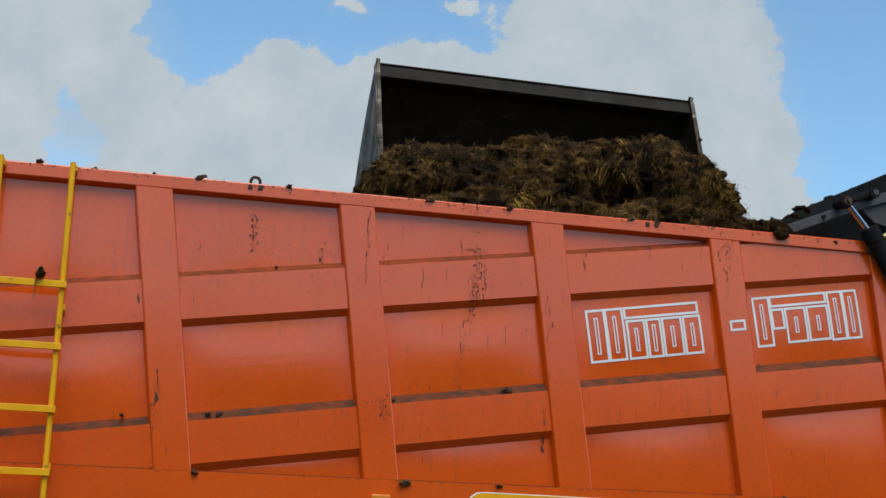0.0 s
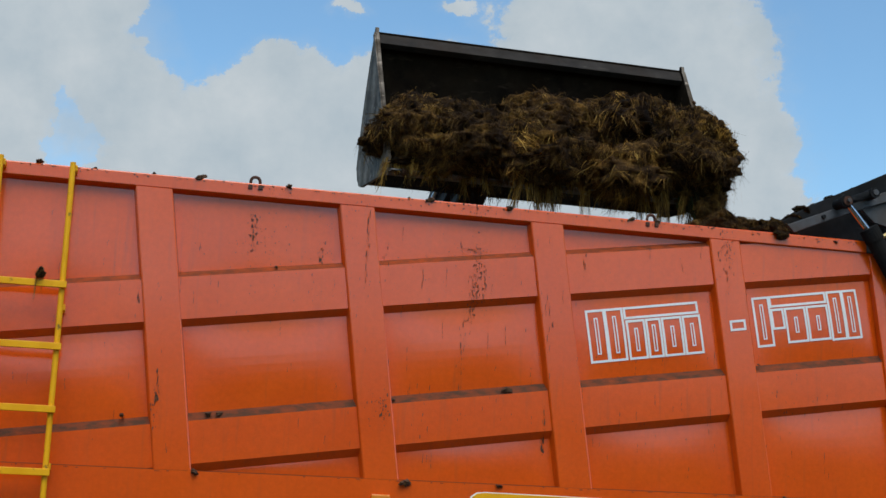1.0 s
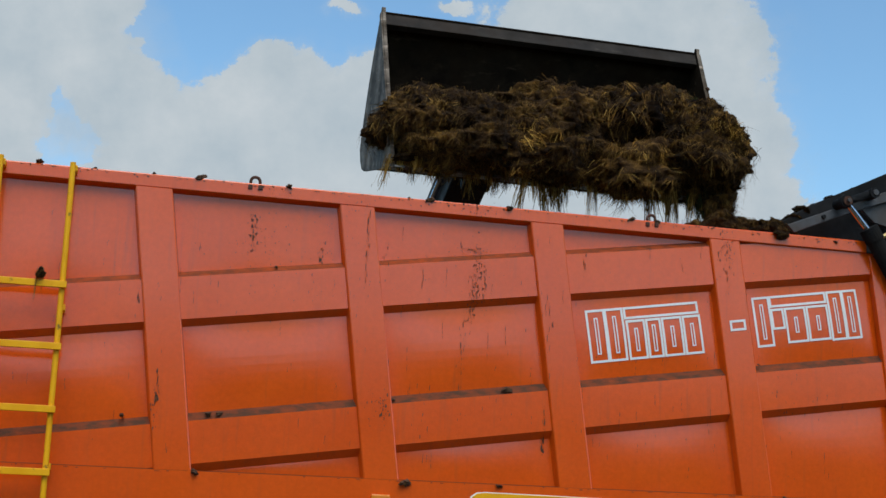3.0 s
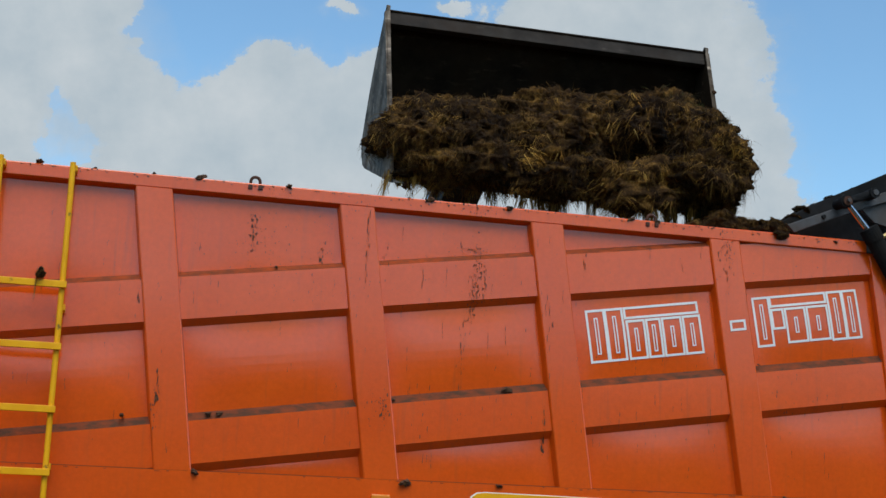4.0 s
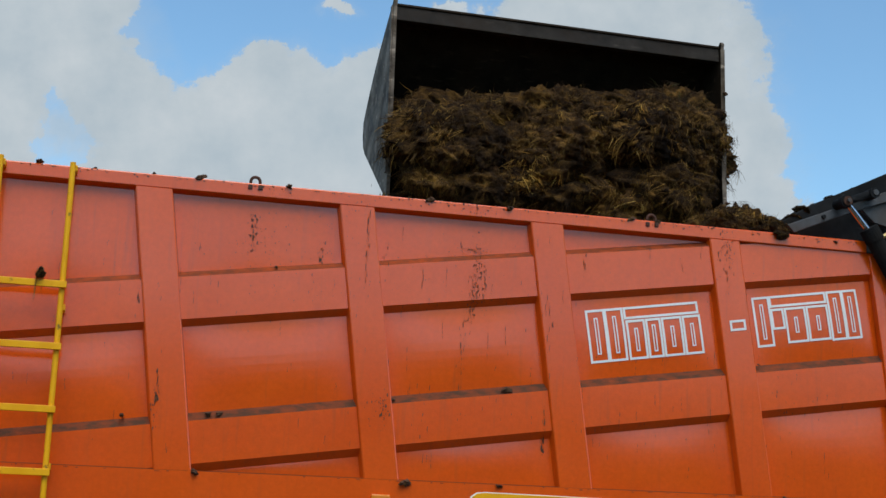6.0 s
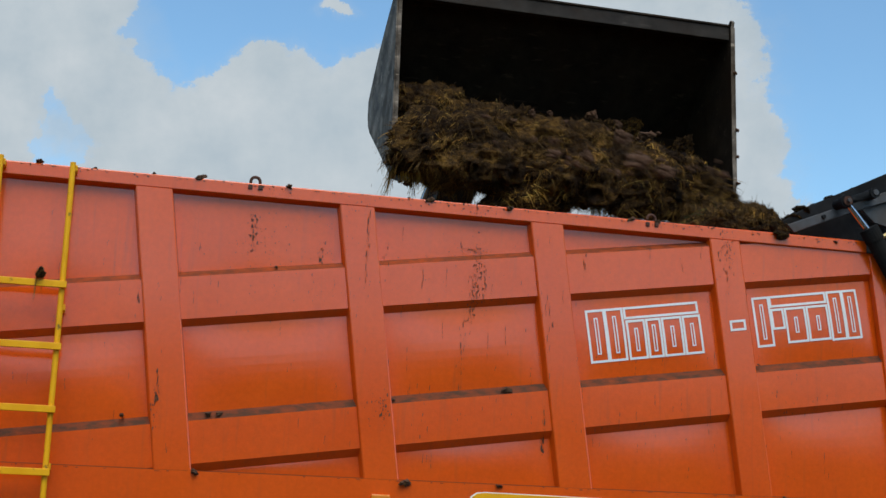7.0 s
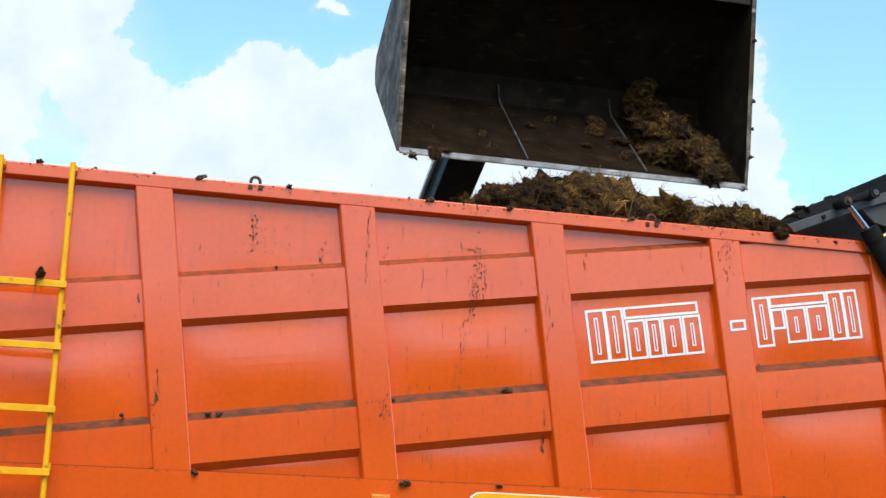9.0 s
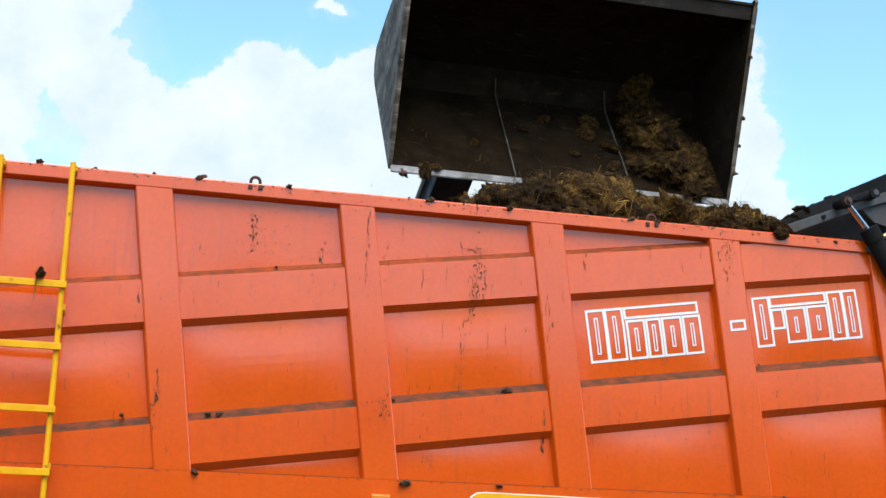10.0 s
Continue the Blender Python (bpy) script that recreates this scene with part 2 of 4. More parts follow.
def cloud_material(name, tones):
    n = Nodes(name)
    n.tree.nodes.remove(n.bsdf)
    out = n.tree.nodes["Material Output"]
    warp = n.add("ShaderNodeTexNoise", Scale=0.016, Detail=8.0, Roughness=0.62)
    n.link(n.coord.outputs["Object"], warp.inputs["Vector"])
    off = n.add("ShaderNodeVectorMath")
    off.operation = "MULTIPLY_ADD"
    off.inputs[1].default_value, off.inputs[2].default_value = (56, 56, 0), (-28, -28, 0)
    n.link(warp.outputs["Color"], off.inputs[0])
    pos = n.add("ShaderNodeVectorMath")
    n.link(n.coord.outputs["Object"], pos.inputs[0])
    n.link(off.outputs[0], pos.inputs[1])
    # cumulus lobes: centre, half width, half height, in metres on the bank
    lobes = [(-310, 150, 120, 62), (-190, 62, 80, 58), (-110, 106, 62, 45), (-150, 20, 130, 70), (-60, 52, 75, 68), (-290, -10, 95, 55), (-30, 104, 70, 48), (-126, 130, 30, 26),
             (14, 112, 60, 44), (104, 140, 82, 80), (168, 115, 76, 94), (188, 60, 72, 62), (90, 60, 120, 80), (222, 26, 42, 42), (110, 185, 62, 40),
             (-63, 176, 26, 12, 0.5), (14, 177, 30, 12, 0.36), (-235, 110, 50, 50), (-330, 80, 70, 62), (-260, 178, 66, 28), (246, 4, 38, 32)]
    field = None
    for x, y, rx, ry, *thin in lobes:
        m = n.add("ShaderNodeMapping")
        m.inputs["Location"].default_value = (-x / rx, -y / ry, 0)
        m.inputs["Scale"].default_value = (1 / rx, 1 / ry, 0)
        n.link(pos.outputs[0], m.inputs["Vector"])
        d = n.add("ShaderNodeVectorMath")
        d.operation = "LENGTH"
        n.link(m.outputs[0], d.inputs[0])
        if thin:
            fade = n.add("ShaderNodeMath")
            fade.inputs[1].default_value = thin[0]
            n.link(d.outputs["Value"], fade.inputs[0])
            d = fade
        if field is None:
            field = d.outputs["Value"]
        else:
            low = n.add("ShaderNodeMath")
            low.operation = "SMOOTH_MIN"
            low.inputs[2].default_value = 0.12
            n.link(field, low.inputs[0])
            n.link(d.outputs["Value"], low.inputs[1])
            field = low.outputs[0]
    fine = n.noise(0.034, 10, 0.66)
    total = n.add("ShaderNodeMath")
    total.operation = "MULTIPLY_ADD"
    total.inputs[1].default_value = -0.9
    n.link(fine, total.inputs[0])
    n.link(field, total.inputs[2])
    for x, y, rx, ry, depth in ((-262, 98, 30, 50, 0.22), (-285, 70, 50, 26, 0.14), (-165, 166, 62, 32, 0.4), (-22, 160, 75, 20, 0.25)):
        m = n.add("ShaderNodeMapping")
        m.inputs["Location"].default_value = (-x / rx, -y / ry, 0)
        m.inputs["Scale"].default_value = (1 / rx, 1 / ry, 0)
        n.link(pos.outputs[0], m.inputs["Vector"])
        d = n.add("ShaderNodeVectorMath")
        d.operation = "LENGTH"
        n.link(m.outputs[0], d.inputs[0])
        r = n.add("ShaderNodeMapRange")
        r.inputs["From Min"].default_value, r.inputs["From Max"].default_value = 0.4, 1.3
        r.inputs["To Min"].default_value, r.inputs["To Max"].default_value = depth, 0.0
        n.link(d.outputs["Value"], r.inputs["Value"])
        plus = n.add("ShaderNodeMath")
        n.link(total.outputs[0], plus.inputs[0])
        n.link(r.outputs[0], plus.inputs[1])
        total = plus
    alpha = n.ramp(total.outputs[0], [(0.40, 1.0), (0.49, 0.92), (0.535, 0.42), (0.575, 0.18), (0.78, 0.08), (1.0, 0.05)])
    # thin haze over the far end of the bank
    m = n.add("ShaderNodeMapping")
    m.inputs["Location"].default_value = (300 / 150, -90 / 130, 0)
    m.inputs["Scale"].default_value = (1 / 150, 1 / 130, 0)
    n.link(pos.outputs[0], m.inputs["Vector"])
    d = n.add("ShaderNodeVectorMath")
    d.operation = "LENGTH"
    n.link(m.outputs[0], d.inputs[0])
    veil = n.mix(1.0, n.ramp(d.outputs["Value"], [(0.5, 0.75), (1.0, 0.0)]), n.ramp(n.noise(0.02, 7, 0.6), [(0.36, 0.35), (0.6, 1.0)]), "MULTIPLY")
    alpha = n.mix(1.0, alpha, veil, "LIGHTEN")
    body = n.noise(0.016, 6, 0.6)
    tint = n.ramp(body, list(zip((0.3, 0.55, 0.75), tones)))
    glow = n.add("ShaderNodeEmission")
    n.link(tint, glow.inputs["Color"])
    clear = n.add("ShaderNodeBsdfTransparent")
    both = n.add("ShaderNodeMixShader")
    n.link(alpha, both.inputs[0])
    n.link(clear.outputs[0], both.inputs[1])
    n.link(glow.outputs[0], both.inputs[2])
    n.link(both.outputs[0], out.inputs["Surface"])
    return n.mat


CLOUD_AT = Matrix.Translation(VIEW.translation) @ VIEW.to_3x3().to_4x4() @ Matrix.Translation((0, 0, -1000))
cloud_bank = new("cloud_bank", mesh_of("cloud_bank", [(-600, -250, 0), (600, -250, 0), (600, 330, 0), (-600, 330, 0)], [(0, 1, 2, 3)], [cloud_material("cloud_vapour", ((0.41, 0.49, 0.55), (0.49, 0.555, 0.60), (0.56, 0.61, 0.645)))]))
# warm glow for added, unseen cloud sheets; it tints what the paint reflects
WARM_GLOW_CLOUD = cloud_material("warm_reflection_glow", ((0.54, 0.51, 0.44), (0.64, 0.60, 0.50), (0.74, 0.68, 0.56)))
unseen_bank = cloud_bank.data.copy()
unseen_bank.materials[0] = WARM_GLOW_CLOUD
cloud_bank.visible_shadow = False
# out-of-view copies round the yard, added only to brighten reflections on the trailer
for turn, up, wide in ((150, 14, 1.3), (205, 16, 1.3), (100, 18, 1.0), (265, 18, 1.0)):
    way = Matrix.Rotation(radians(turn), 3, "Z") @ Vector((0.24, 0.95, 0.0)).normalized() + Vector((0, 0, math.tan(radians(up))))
    other = new("cloud_bank", unseen_bank)
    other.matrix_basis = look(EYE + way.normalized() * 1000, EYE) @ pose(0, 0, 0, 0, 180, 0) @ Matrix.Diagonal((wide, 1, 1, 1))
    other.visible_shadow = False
    tagged(other, "unseen warm glowing cloud sheets added for the orange paint to reflect", "clouds", kind="structure")
tagged(cloud_bank, "white and pale grey fair-weather cumulus clouds", "clouds", kind="structure")

# ---------------------------------------------------------------- spreader trailer
RIM_LOW, RIM_TOP, LIP = 3.0, 3.065, 1.655
LEAN, RISE, POST_W = 0.1385, 0.14, 0.168
BACK, PROUD = 0.05, 0.015
FRONT_END, REAR_END = 4.17, -2.0
BODY_DEPTH = 2.3
# heights of the pressed bands' creases at x = 0, and how deep each lies
CREASES = ((-0.431, BACK), (-0.460, PROUD), (-0.667, PROUD), (-0.702, BACK), (-1.119, BACK), (-1.158, PROUD), (-1.362, PROUD), (-1.401, BACK))
FIELDS = ((0.6, -0.431, 0.003), (-0.702, -1.119, 0.011), (-1.401, -2.4, 0.008))


def crease_drop(c, x0):
    """How far below the rim a crease lies on the slanted line that starts at x0."""
    return -(c + RISE * x0) / (1 + RISE * LEAN)


def wall_y(x, z):
    """Depth of the near wall's surface."""
    if z >= RIM_LOW or z <= LIP:
        return 0.0
    u = RIM_LOW - z
    x0 = x - LEAN * u
    k = math.floor(x0)
    if x0 - k < POST_W:
        return 0.0
    s = (x0 - k - POST_W) / (1 - POST_W)
    c = -u - RISE * x
    for hi, lo, bulge in FIELDS:
        top, low = max(0.0, crease_drop(hi, x0)), min(RIM_LOW - LIP, crease_drop(lo, x0))
        if top <= u <= low:
            r = (u - top) / max(1e-6, low - top)
            bulge *= min(1.0, (low - top) / 0.42)
            return BACK - bulge * 4 * s * (1 - s) * 4 * r * (1 - r)
    for (c0, y0), (c1, y1) in zip(CREASES, CREASES[1:]):
        if c0 >= c >= c1:
            return y0 + (y1 - y0) * (c0 - c) / (c0 - c1)
    return PROUD


trailer = thing("spreader_trailer", "orange-red painted steel muck spreader trailer with ribbed sides, streaked with dirt", "trailer", m=pose(0, 0, 0))


def build_panel(k):
    """The pressed sheet between the posts k and k + 1."""
    cols, rows = 18, 10
    full = RIM_LOW - LIP
    verts, faces, mats = [], [], []
    lines = []
    for i in range(cols + 1):
        s = i / cols
        x0 = k + POST_W + s * (1 - POST_W)
        col = []

        def put(u, y, mark):
            u = min(max(u, 0.0), full)
            col.append((x0 + LEAN * u, y, RIM_LOW - u, mark))

        def field(hi, lo, bulge, ledge=1):
            top, low = min(max(crease_drop(hi, x0), 0.0), full), min(max(crease_drop(lo, x0), 0.0), full)
            bulge *= min(1.0, (low - top) / 0.42)
            for j in range(rows + 1):
                r = j / rows
                put(top + (low - top) * r, BACK - bulge * 4 * s * (1 - s) * 4 * r * (1 - r), ledge if j == rows else 0)

        field(*FIELDS[0], 2)
        put(crease_drop(-0.460, x0), PROUD, 0)
        put(crease_drop(-0.667, x0), PROUD, 0)
        field(*FIELDS[1])
        put(crease_drop(-1.158, x0), PROUD, 0)
        put(crease_drop(-1.362, x0), PROUD, 0)
        field(*FIELDS[2])
        lines.append(col)
    n = len(lines[0])
    for col in lines:
        verts += [p[:3] for p in col]
    for i in range(cols):
        for j in range(n - 1):
            a = i * n + j
            quad = (a, a + n, a + n + 1, a + 1)
            if abs(verts[a][2] - verts[a + 1][2]) + abs(verts[a + n][2] - verts[a + n + 1][2]) < 1e-4 and abs(verts[a][1] - verts[a + 1][1]) < 1e-4:
                continue
            faces.append(quad)
            mats.append(lines[i][j][3])
    me = mesh_of("panel", verts, faces, [ORANGE, ORANGE_LEDGE, ORANGE_DUSTY], mats)
    ob = new("panel", me)
    ob.parent = trailer
    solid = ob.modifiers.new("sheet", "SOLIDIFY")
    solid.thickness, solid.offset = 0.004, 1.0


def build_post(k):
    """A slanted stiffening post of folded sheet."""
    b = 0.014
    bm = bmesh.new()
    lo, hi = LIP + 0.001, RIM_LOW - 0.001
    rings = []
    for z in (hi, lo):
        x = k + LEAN * (RIM_LOW - z)
        rings.append([bm.verts.new(p) for p in ((x - b, 0.062, z), (x - 0.003, 0.004, z), (x + 0.003, 0.0, z), (x + POST_W - 0.003, 0.0, z),
                                                (x + POST_W + 0.003, 0.004, z), (x + POST_W + b, 0.062, z))])
    for i in range(5):
        bm.faces.new((rings[0][i], rings[0][i + 1], rings[1][i + 1], rings[1][i]))
    bm.faces.new((rings[0][5], rings[0][0], rings[1][0], rings[1][5]))
    bm.faces.new(rings[0])
    bm.faces.new(rings[1][::-1])
    part("post", bm, ORANGE, trailer)


def build_body():
    rim = [(0.004, RIM_TOP), (0.0, RIM_TOP - 0.006), (0.0, RIM_LOW + 0.004), (0.004, RIM_LOW), (0.06, RIM_LOW - 0.016), (0.11, RIM_LOW - 0.016), (0.11, RIM_TOP)]
    part("rim", extrude_x(rim, REAR_END, 3.93), ORANGE, trailer, "orange top rail with scattered dirt")
    beam = [(0.05, LIP + 0.0005), (0.0, LIP), (0.0, 1.20), (0.12, 1.14), (0.12, LIP - 0.03)]
    part("side_beam", extrude_x(beam, REAR_END, FRONT_END), ORANGE, trailer, "orange lower side beam")
    # dirt on the ledge, laid as a strip that also cuts bounce onto the panels
    part("beam_ledge", box(REAR_END + 0.01, FRONT_END - 0.01, 0.004, 0.047, LIP + 0.0005, LIP + 0.0035, 0.0), ORANGE_LEDGE, trailer, "dirt strip on the side beam's ledge, added also to cut bounce light")
    for k in range(-2, 5):
        build_post(k)
    for k in range(-2, 4):
        build_panel(k)
    # far side, ends and bed
    part("far_wall", box(REAR_END, 3.93, BODY_DEPTH - 0.06, BODY_DEPTH, 1.2, RIM_TOP - 0.10, 0.006), ORANGE, trailer)
    part("end_wall", box(REAR_END, REAR_END + 0.05, 0.12, BODY_DEPTH - 0.07, 1.2, RIM_TOP - 0.1, 0.006), ORANGE, trailer)
    part("bed", box(REAR_END + 0.06, FRONT_END, 0.13, BODY_DEPTH - 0.07, 1.14, 1.22, 0.006), GATE_PAINT, trailer)
    for y in (0.55, 1.65):
        part("chassis_beam", box(REAR_END, 4.1, y, y + 0.12, 0.85, 1.135, 0.01), GATE_PAINT, trailer)
    for x in (0.2, 1.6):
        part("axle", rod((x, 0.2, 0.72), (x, 2.1, 0.72), 0.07), GATE_PAINT, trailer)
        part("axle_mount", box(x - 0.12, x + 0.12, 0.56, 1.76, 0.78, 0.848, 0.01), GATE_PAINT, trailer)
        for y in (0.02, 1.85):
            bm = bmesh.new()
            prof = [(0.40, 0.05), (0.62, 0.0), (0.70, 0.04), (0.72, 0.12), (0.72, 0.30), (0.70, 0.38), (0.62, 0.42), (0.40, 0.37)]
            segs = 40
            rings = [[bm.verts.new((x + r * math.cos(a * math.tau / segs), y + w - 0.06, 0.72 + r * math.sin(a * math.tau / segs))) for r, w in prof] for a in range(segs)]
            for a in range(segs):
                for i in range(len(prof)):
                    j = (i + 1) % len(prof)
                    bm.faces.new((rings[a][i], rings[a][j], rings[(a + 1) % segs][j], rings[(a + 1) % segs][i]))
            wheel = part("tyre", bm, RUBBER, trailer, smooth=True)
            part("wheel_rim", rod((x, y + 0.06, 0.72), (x, y + 0.24, 0.72), 0.405, 32), YELLOW, wheel)


build_body()


# tie rings on the rim
def build_ring(x):
    bm = box(x - 0.036, x - 0.014, -0.008, 0.03, RIM_TOP - 0.032, RIM_TOP - 0.008, 0.004)
    box(x + 0.014, x + 0.036, -0.008, 0.03, RIM_TOP - 0.032, RIM_TOP - 0.008, 0.004, bm)
    pts = [(x - 0.023, 0.012, RIM_TOP - 0.015)] + [(x + 0.023 * math.cos(a), 0.012, RIM_TOP + 0.012 + 0.022 * math.sin(a)) for a in [math.pi * (1 - i / 8) for i in range(9)]] + [(x + 0.023, 0.012, RIM_TOP - 0.015)]
    tube(pts, 0.0078, 8, bm=bm)
    part("tie_ring", bm, RUST, trailer, "rusty steel tie ring", True)


for ring_x in (0.57, 2.665):
    build_ring(ring_x)


# outlined white mark on the side: plain outlined blocks
def build_block(origin, angle, u0, v0, u1, v1):
    """A white outlined block along the mark's own axes (u along, v down), laid on the sheet."""
    verts, faces = [], []
    ca, sa = math.cos(angle), math.sin(angle)

    def ring(grow):
        pts = []
        c = [(u0 - grow, v0 - grow), (u1 + grow, v0 - grow), (u1 + grow, v1 + grow), (u0 - grow, v1 + grow)]
        for (pu, pv), (qu, qv) in zip(c, c[1:] + c[:1]):
            for i in range(8):
                u, v = pu + (qu - pu) * i / 8, pv + (qv - pv) * i / 8
                x, z = origin[0] + u * ca + v * sa, origin[1] + u * sa - v * ca
                pts.append((x, wall_y(x, z) - 0.003, z))
        return pts

    def band(outer, inner):
        base = len(verts)
        verts.extend(ring(outer) + ring(inner))
        n = 32
        for i in range(n):
            j = (i + 1) % n
            faces.append((base + i, base + j, base + n + j, base + n + i))

    band(0.0062, -0.0062)
    if u1 - u0 > 0.06 and v1 - v0 > 0.1:
        band(-(u1 - u0) * 0.5 + 0.011, -(u1 - u0) * 0.5 + 0.0045)
    ob = new("mark_block", mesh_of("mark_block", verts, faces, [WHITE]))
    ob.parent = trailer
    tagged(ob, "white outlined block")


MARK_TILT = radians(8.7)


def build_blocks(origin, rects):
    for rect in rects:
        build_block(origin, MARK_TILT, *rect)


build_blocks((2.321, RIM_LOW - 0.439), [(0.0, 0.0, 0.095, 0.265), (0.103, 0.0, 0.195, 0.265), (0.21, 0.0, 0.625, 0.052), (0.215, 0.07, 0.31, 0.265),
                                        (0.325, 0.07, 0.40, 0.265), (0.415, 0.07, 0.52, 0.265), (0.535, 0.07, 0.63, 0.265)])
build_blocks((3.265, RIM_LOW - 0.300), [(0.0, 0.0, 0.09, 0.258), (0.10, 0.0, 0.43, 0.05), (0.10, 0.07, 0.165, 0.17), (0.18, 0.07, 0.295, 0.25), (0.31, 0.07, 0.43, 0.25),
                                        (0.445, 0.0, 0.53, 0.258), (0.538, 0.0, 0.62, 0.258)])
build_blocks((3.116, RIM_LOW - 0.440), [(0.0, 0.0, 0.08, 0.045)])


# ladder
def toward(x, z, y):
    """The same line of sight as (x, 0, z), met at the depth y."""
    t = (y - EYE.y) / -EYE.y
    return EYE.x + (x - EYE.x) * t, EYE.z + (z - EYE.z) * t


def build_ladder():
    y = -0.085
    xr, top = toward(-0.303, 3.083, y)
    xl, _ = toward(-0.634, 3.083, y)
    low = 1.32
    ladder = part("ladder", rod((xr, y, low), (xr, y, top), 0.0135, 18), YELLOW, trailer, "yellow painted steel access ladder, chipped")
    part("ladder_rail", rod((xl, y, low), (xl, y, top + 0.004), 0.0135, 18), YELLOW, ladder)
    for v in (-0.505, -0.797, -1.088, -1.375):
        xe, z = toward(-0.282, RIM_LOW + v - 0.006, y)
        part("rung", box(xl - 0.03, xe, y - 0.031, y - 0.010, z - 0.016, z + 0.016, 0.003), YELLOW, ladder)
    for v in (0.055, -0.61, -1.34):
        for x in (xr, xl):
            part("bracket", box(x + 0.0, x + 0.022, y + 0.0125, 0.048, RIM_LOW + v - 0.03, RIM_LOW + v + 0.0, 0.003), YELLOW, ladder)


build_ladder()


# marker lamp and warning plate on the beam
part("marker_lamp", box(1.222, 1.315, -0.022, -0.001, 1.50, 1.583, 0.008), AMBER, trailer, "amber side marker lamp")
plate = part("warning_plate", slab([(1.73, 1.50), (2.5, 1.50), (2.5, 1.606), (1.79, 1.612), (1.755, 1.606), (1.73, 1.588)], -0.004, -0.001), YELLOW, trailer, "yellow warning sticker with a white edge")
part("plate_edge", slab([(1.722, 1.495), (2.505, 1.495), (2.505, 1.609), (1.80, 1.6165), (1.752, 1.612), (1.722, 1.592)], -0.0008, -0.0003), WHITE, plate)


# black gate with its lifting arm and cylinder
def build_gate():
    gate = part("gate", slab([(3.42, 3.085), (3.44, 3.135), (3.546, 3.197), (3.65, 3.264), (3.826, 3.346), (4.143, 3.498), (4.9, 3.86), (4.9, 3.46), (4.2, 3.05), (3.94, 3.02)], 0.13, 0.30, 0.008), GATE_PAINT, trailer, "black steel gate raised on hydraulic arms")
    part("gate_leaf", slab([(3.95, 3.05), (4.15, 3.44), (4.9, 3.80), (4.9, 3.45), (4.2, 3.05)], 0.301, 2.1, 0.01), GATE_PAINT, gate)
    part("gate_arm", slab([(3.484, 3.130), (3.855, 3.279), (4.096, 3.373), (4.95, 3.70), (4.95, 3.635), (4.095, 3.314), (3.854, 3.227), (3.524, 3.089)], 0.055, 0.075, 0.004), GREY_PAINT, gate, "grey flat steel lifting arm")
    part("gate_plate", slab([(3.955, 3.262), (4.14, 3.325), (4.14, 3.17), (4.03, 3.195)], 0.08, 0.10, 0.003), GREY_PAINT, gate, "grey steel bracket plate")
    part("link_eye", rod((3.785, -0.062, 3.267), (3.785, 0.054, 3.267), 0.030, 20), GATE_PAINT, gate)
    part("link", rod((3.81, 0.01, 3.277), (3.96, 0.01, 3.334), 0.019, 16, r2=0.024), GATE_PAINT, gate, "dark grey steel link")
    part("link_end", rod((3.978, -0.025, 3.34), (3.978, 0.054, 3.34), 0.031, 20), GATE_PAINT, gate)
    part("link_pin", rod((3.978, -0.034, 3.34), (3.978, -0.0255, 3.34), 0.016, 16), GREY_PAINT, gate)
    part("pivot_bolt", rod((3.785, -0.085, 3.267), (3.785, -0.068, 3.267), 0.012, 6), GREY_PAINT, gate)
    part("washer", rod((3.785, -0.067, 3.267), (3.785, -0.0625, 3.267), 0.026, 18), RUST, gate)
    part("hose_fitting", rod((4.0, -0.02, 3.085), (4.06, -0.02, 3.115), 0.012, 12), BRASS, gate, "brass hose fitting")
    for x, z in ((3.70, 3.192), (4.32, 3.43)):
        part("bolt", rod((x, 0.04, z), (x, 0.056, z), 0.012, 6), GATE_PAINT, gate)
    cyl = part("cylinder", rod((3.93, -0.04, 3.112), (4.28, -0.04, 2.53), 0.047, 20), GATE_PAINT, trailer, "black hydraulic cylinder with a chromed rod")
    part("piston_rod", rod((3.79, -0.04, 3.262), (3.945, -0.04, 3.085), 0.017, 16), CHROME, cyl)
    part("rod_eye", rod((3.785, -0.056, 3.267), (3.785, -0.016, 3.267), 0.037, 18), GATE_PAINT, cyl)
    part("cylinder_head", rod((3.92, -0.04, 3.129), (3.96, -0.04, 3.063), 0.053, 20), GATE_PAINT, cyl)
    part("gate_post", slab([(3.95, 2.985), (4.17, 2.985), (4.17, LIP + 0.002), (4.12, LIP + 0.002)], 0.002, 0.045, 0.004), ORANGE, trailer)


build_gate()


# ---------------------------------------------------------------- loader bucket and boom
BW = 2.1426
YAW = 0.93
L_PT, K1_PT, K2_PT, T_PT = (0.0, 0.0), (0.832, 0.0), (0.970, 0.1355), (0.7225, 0.995)
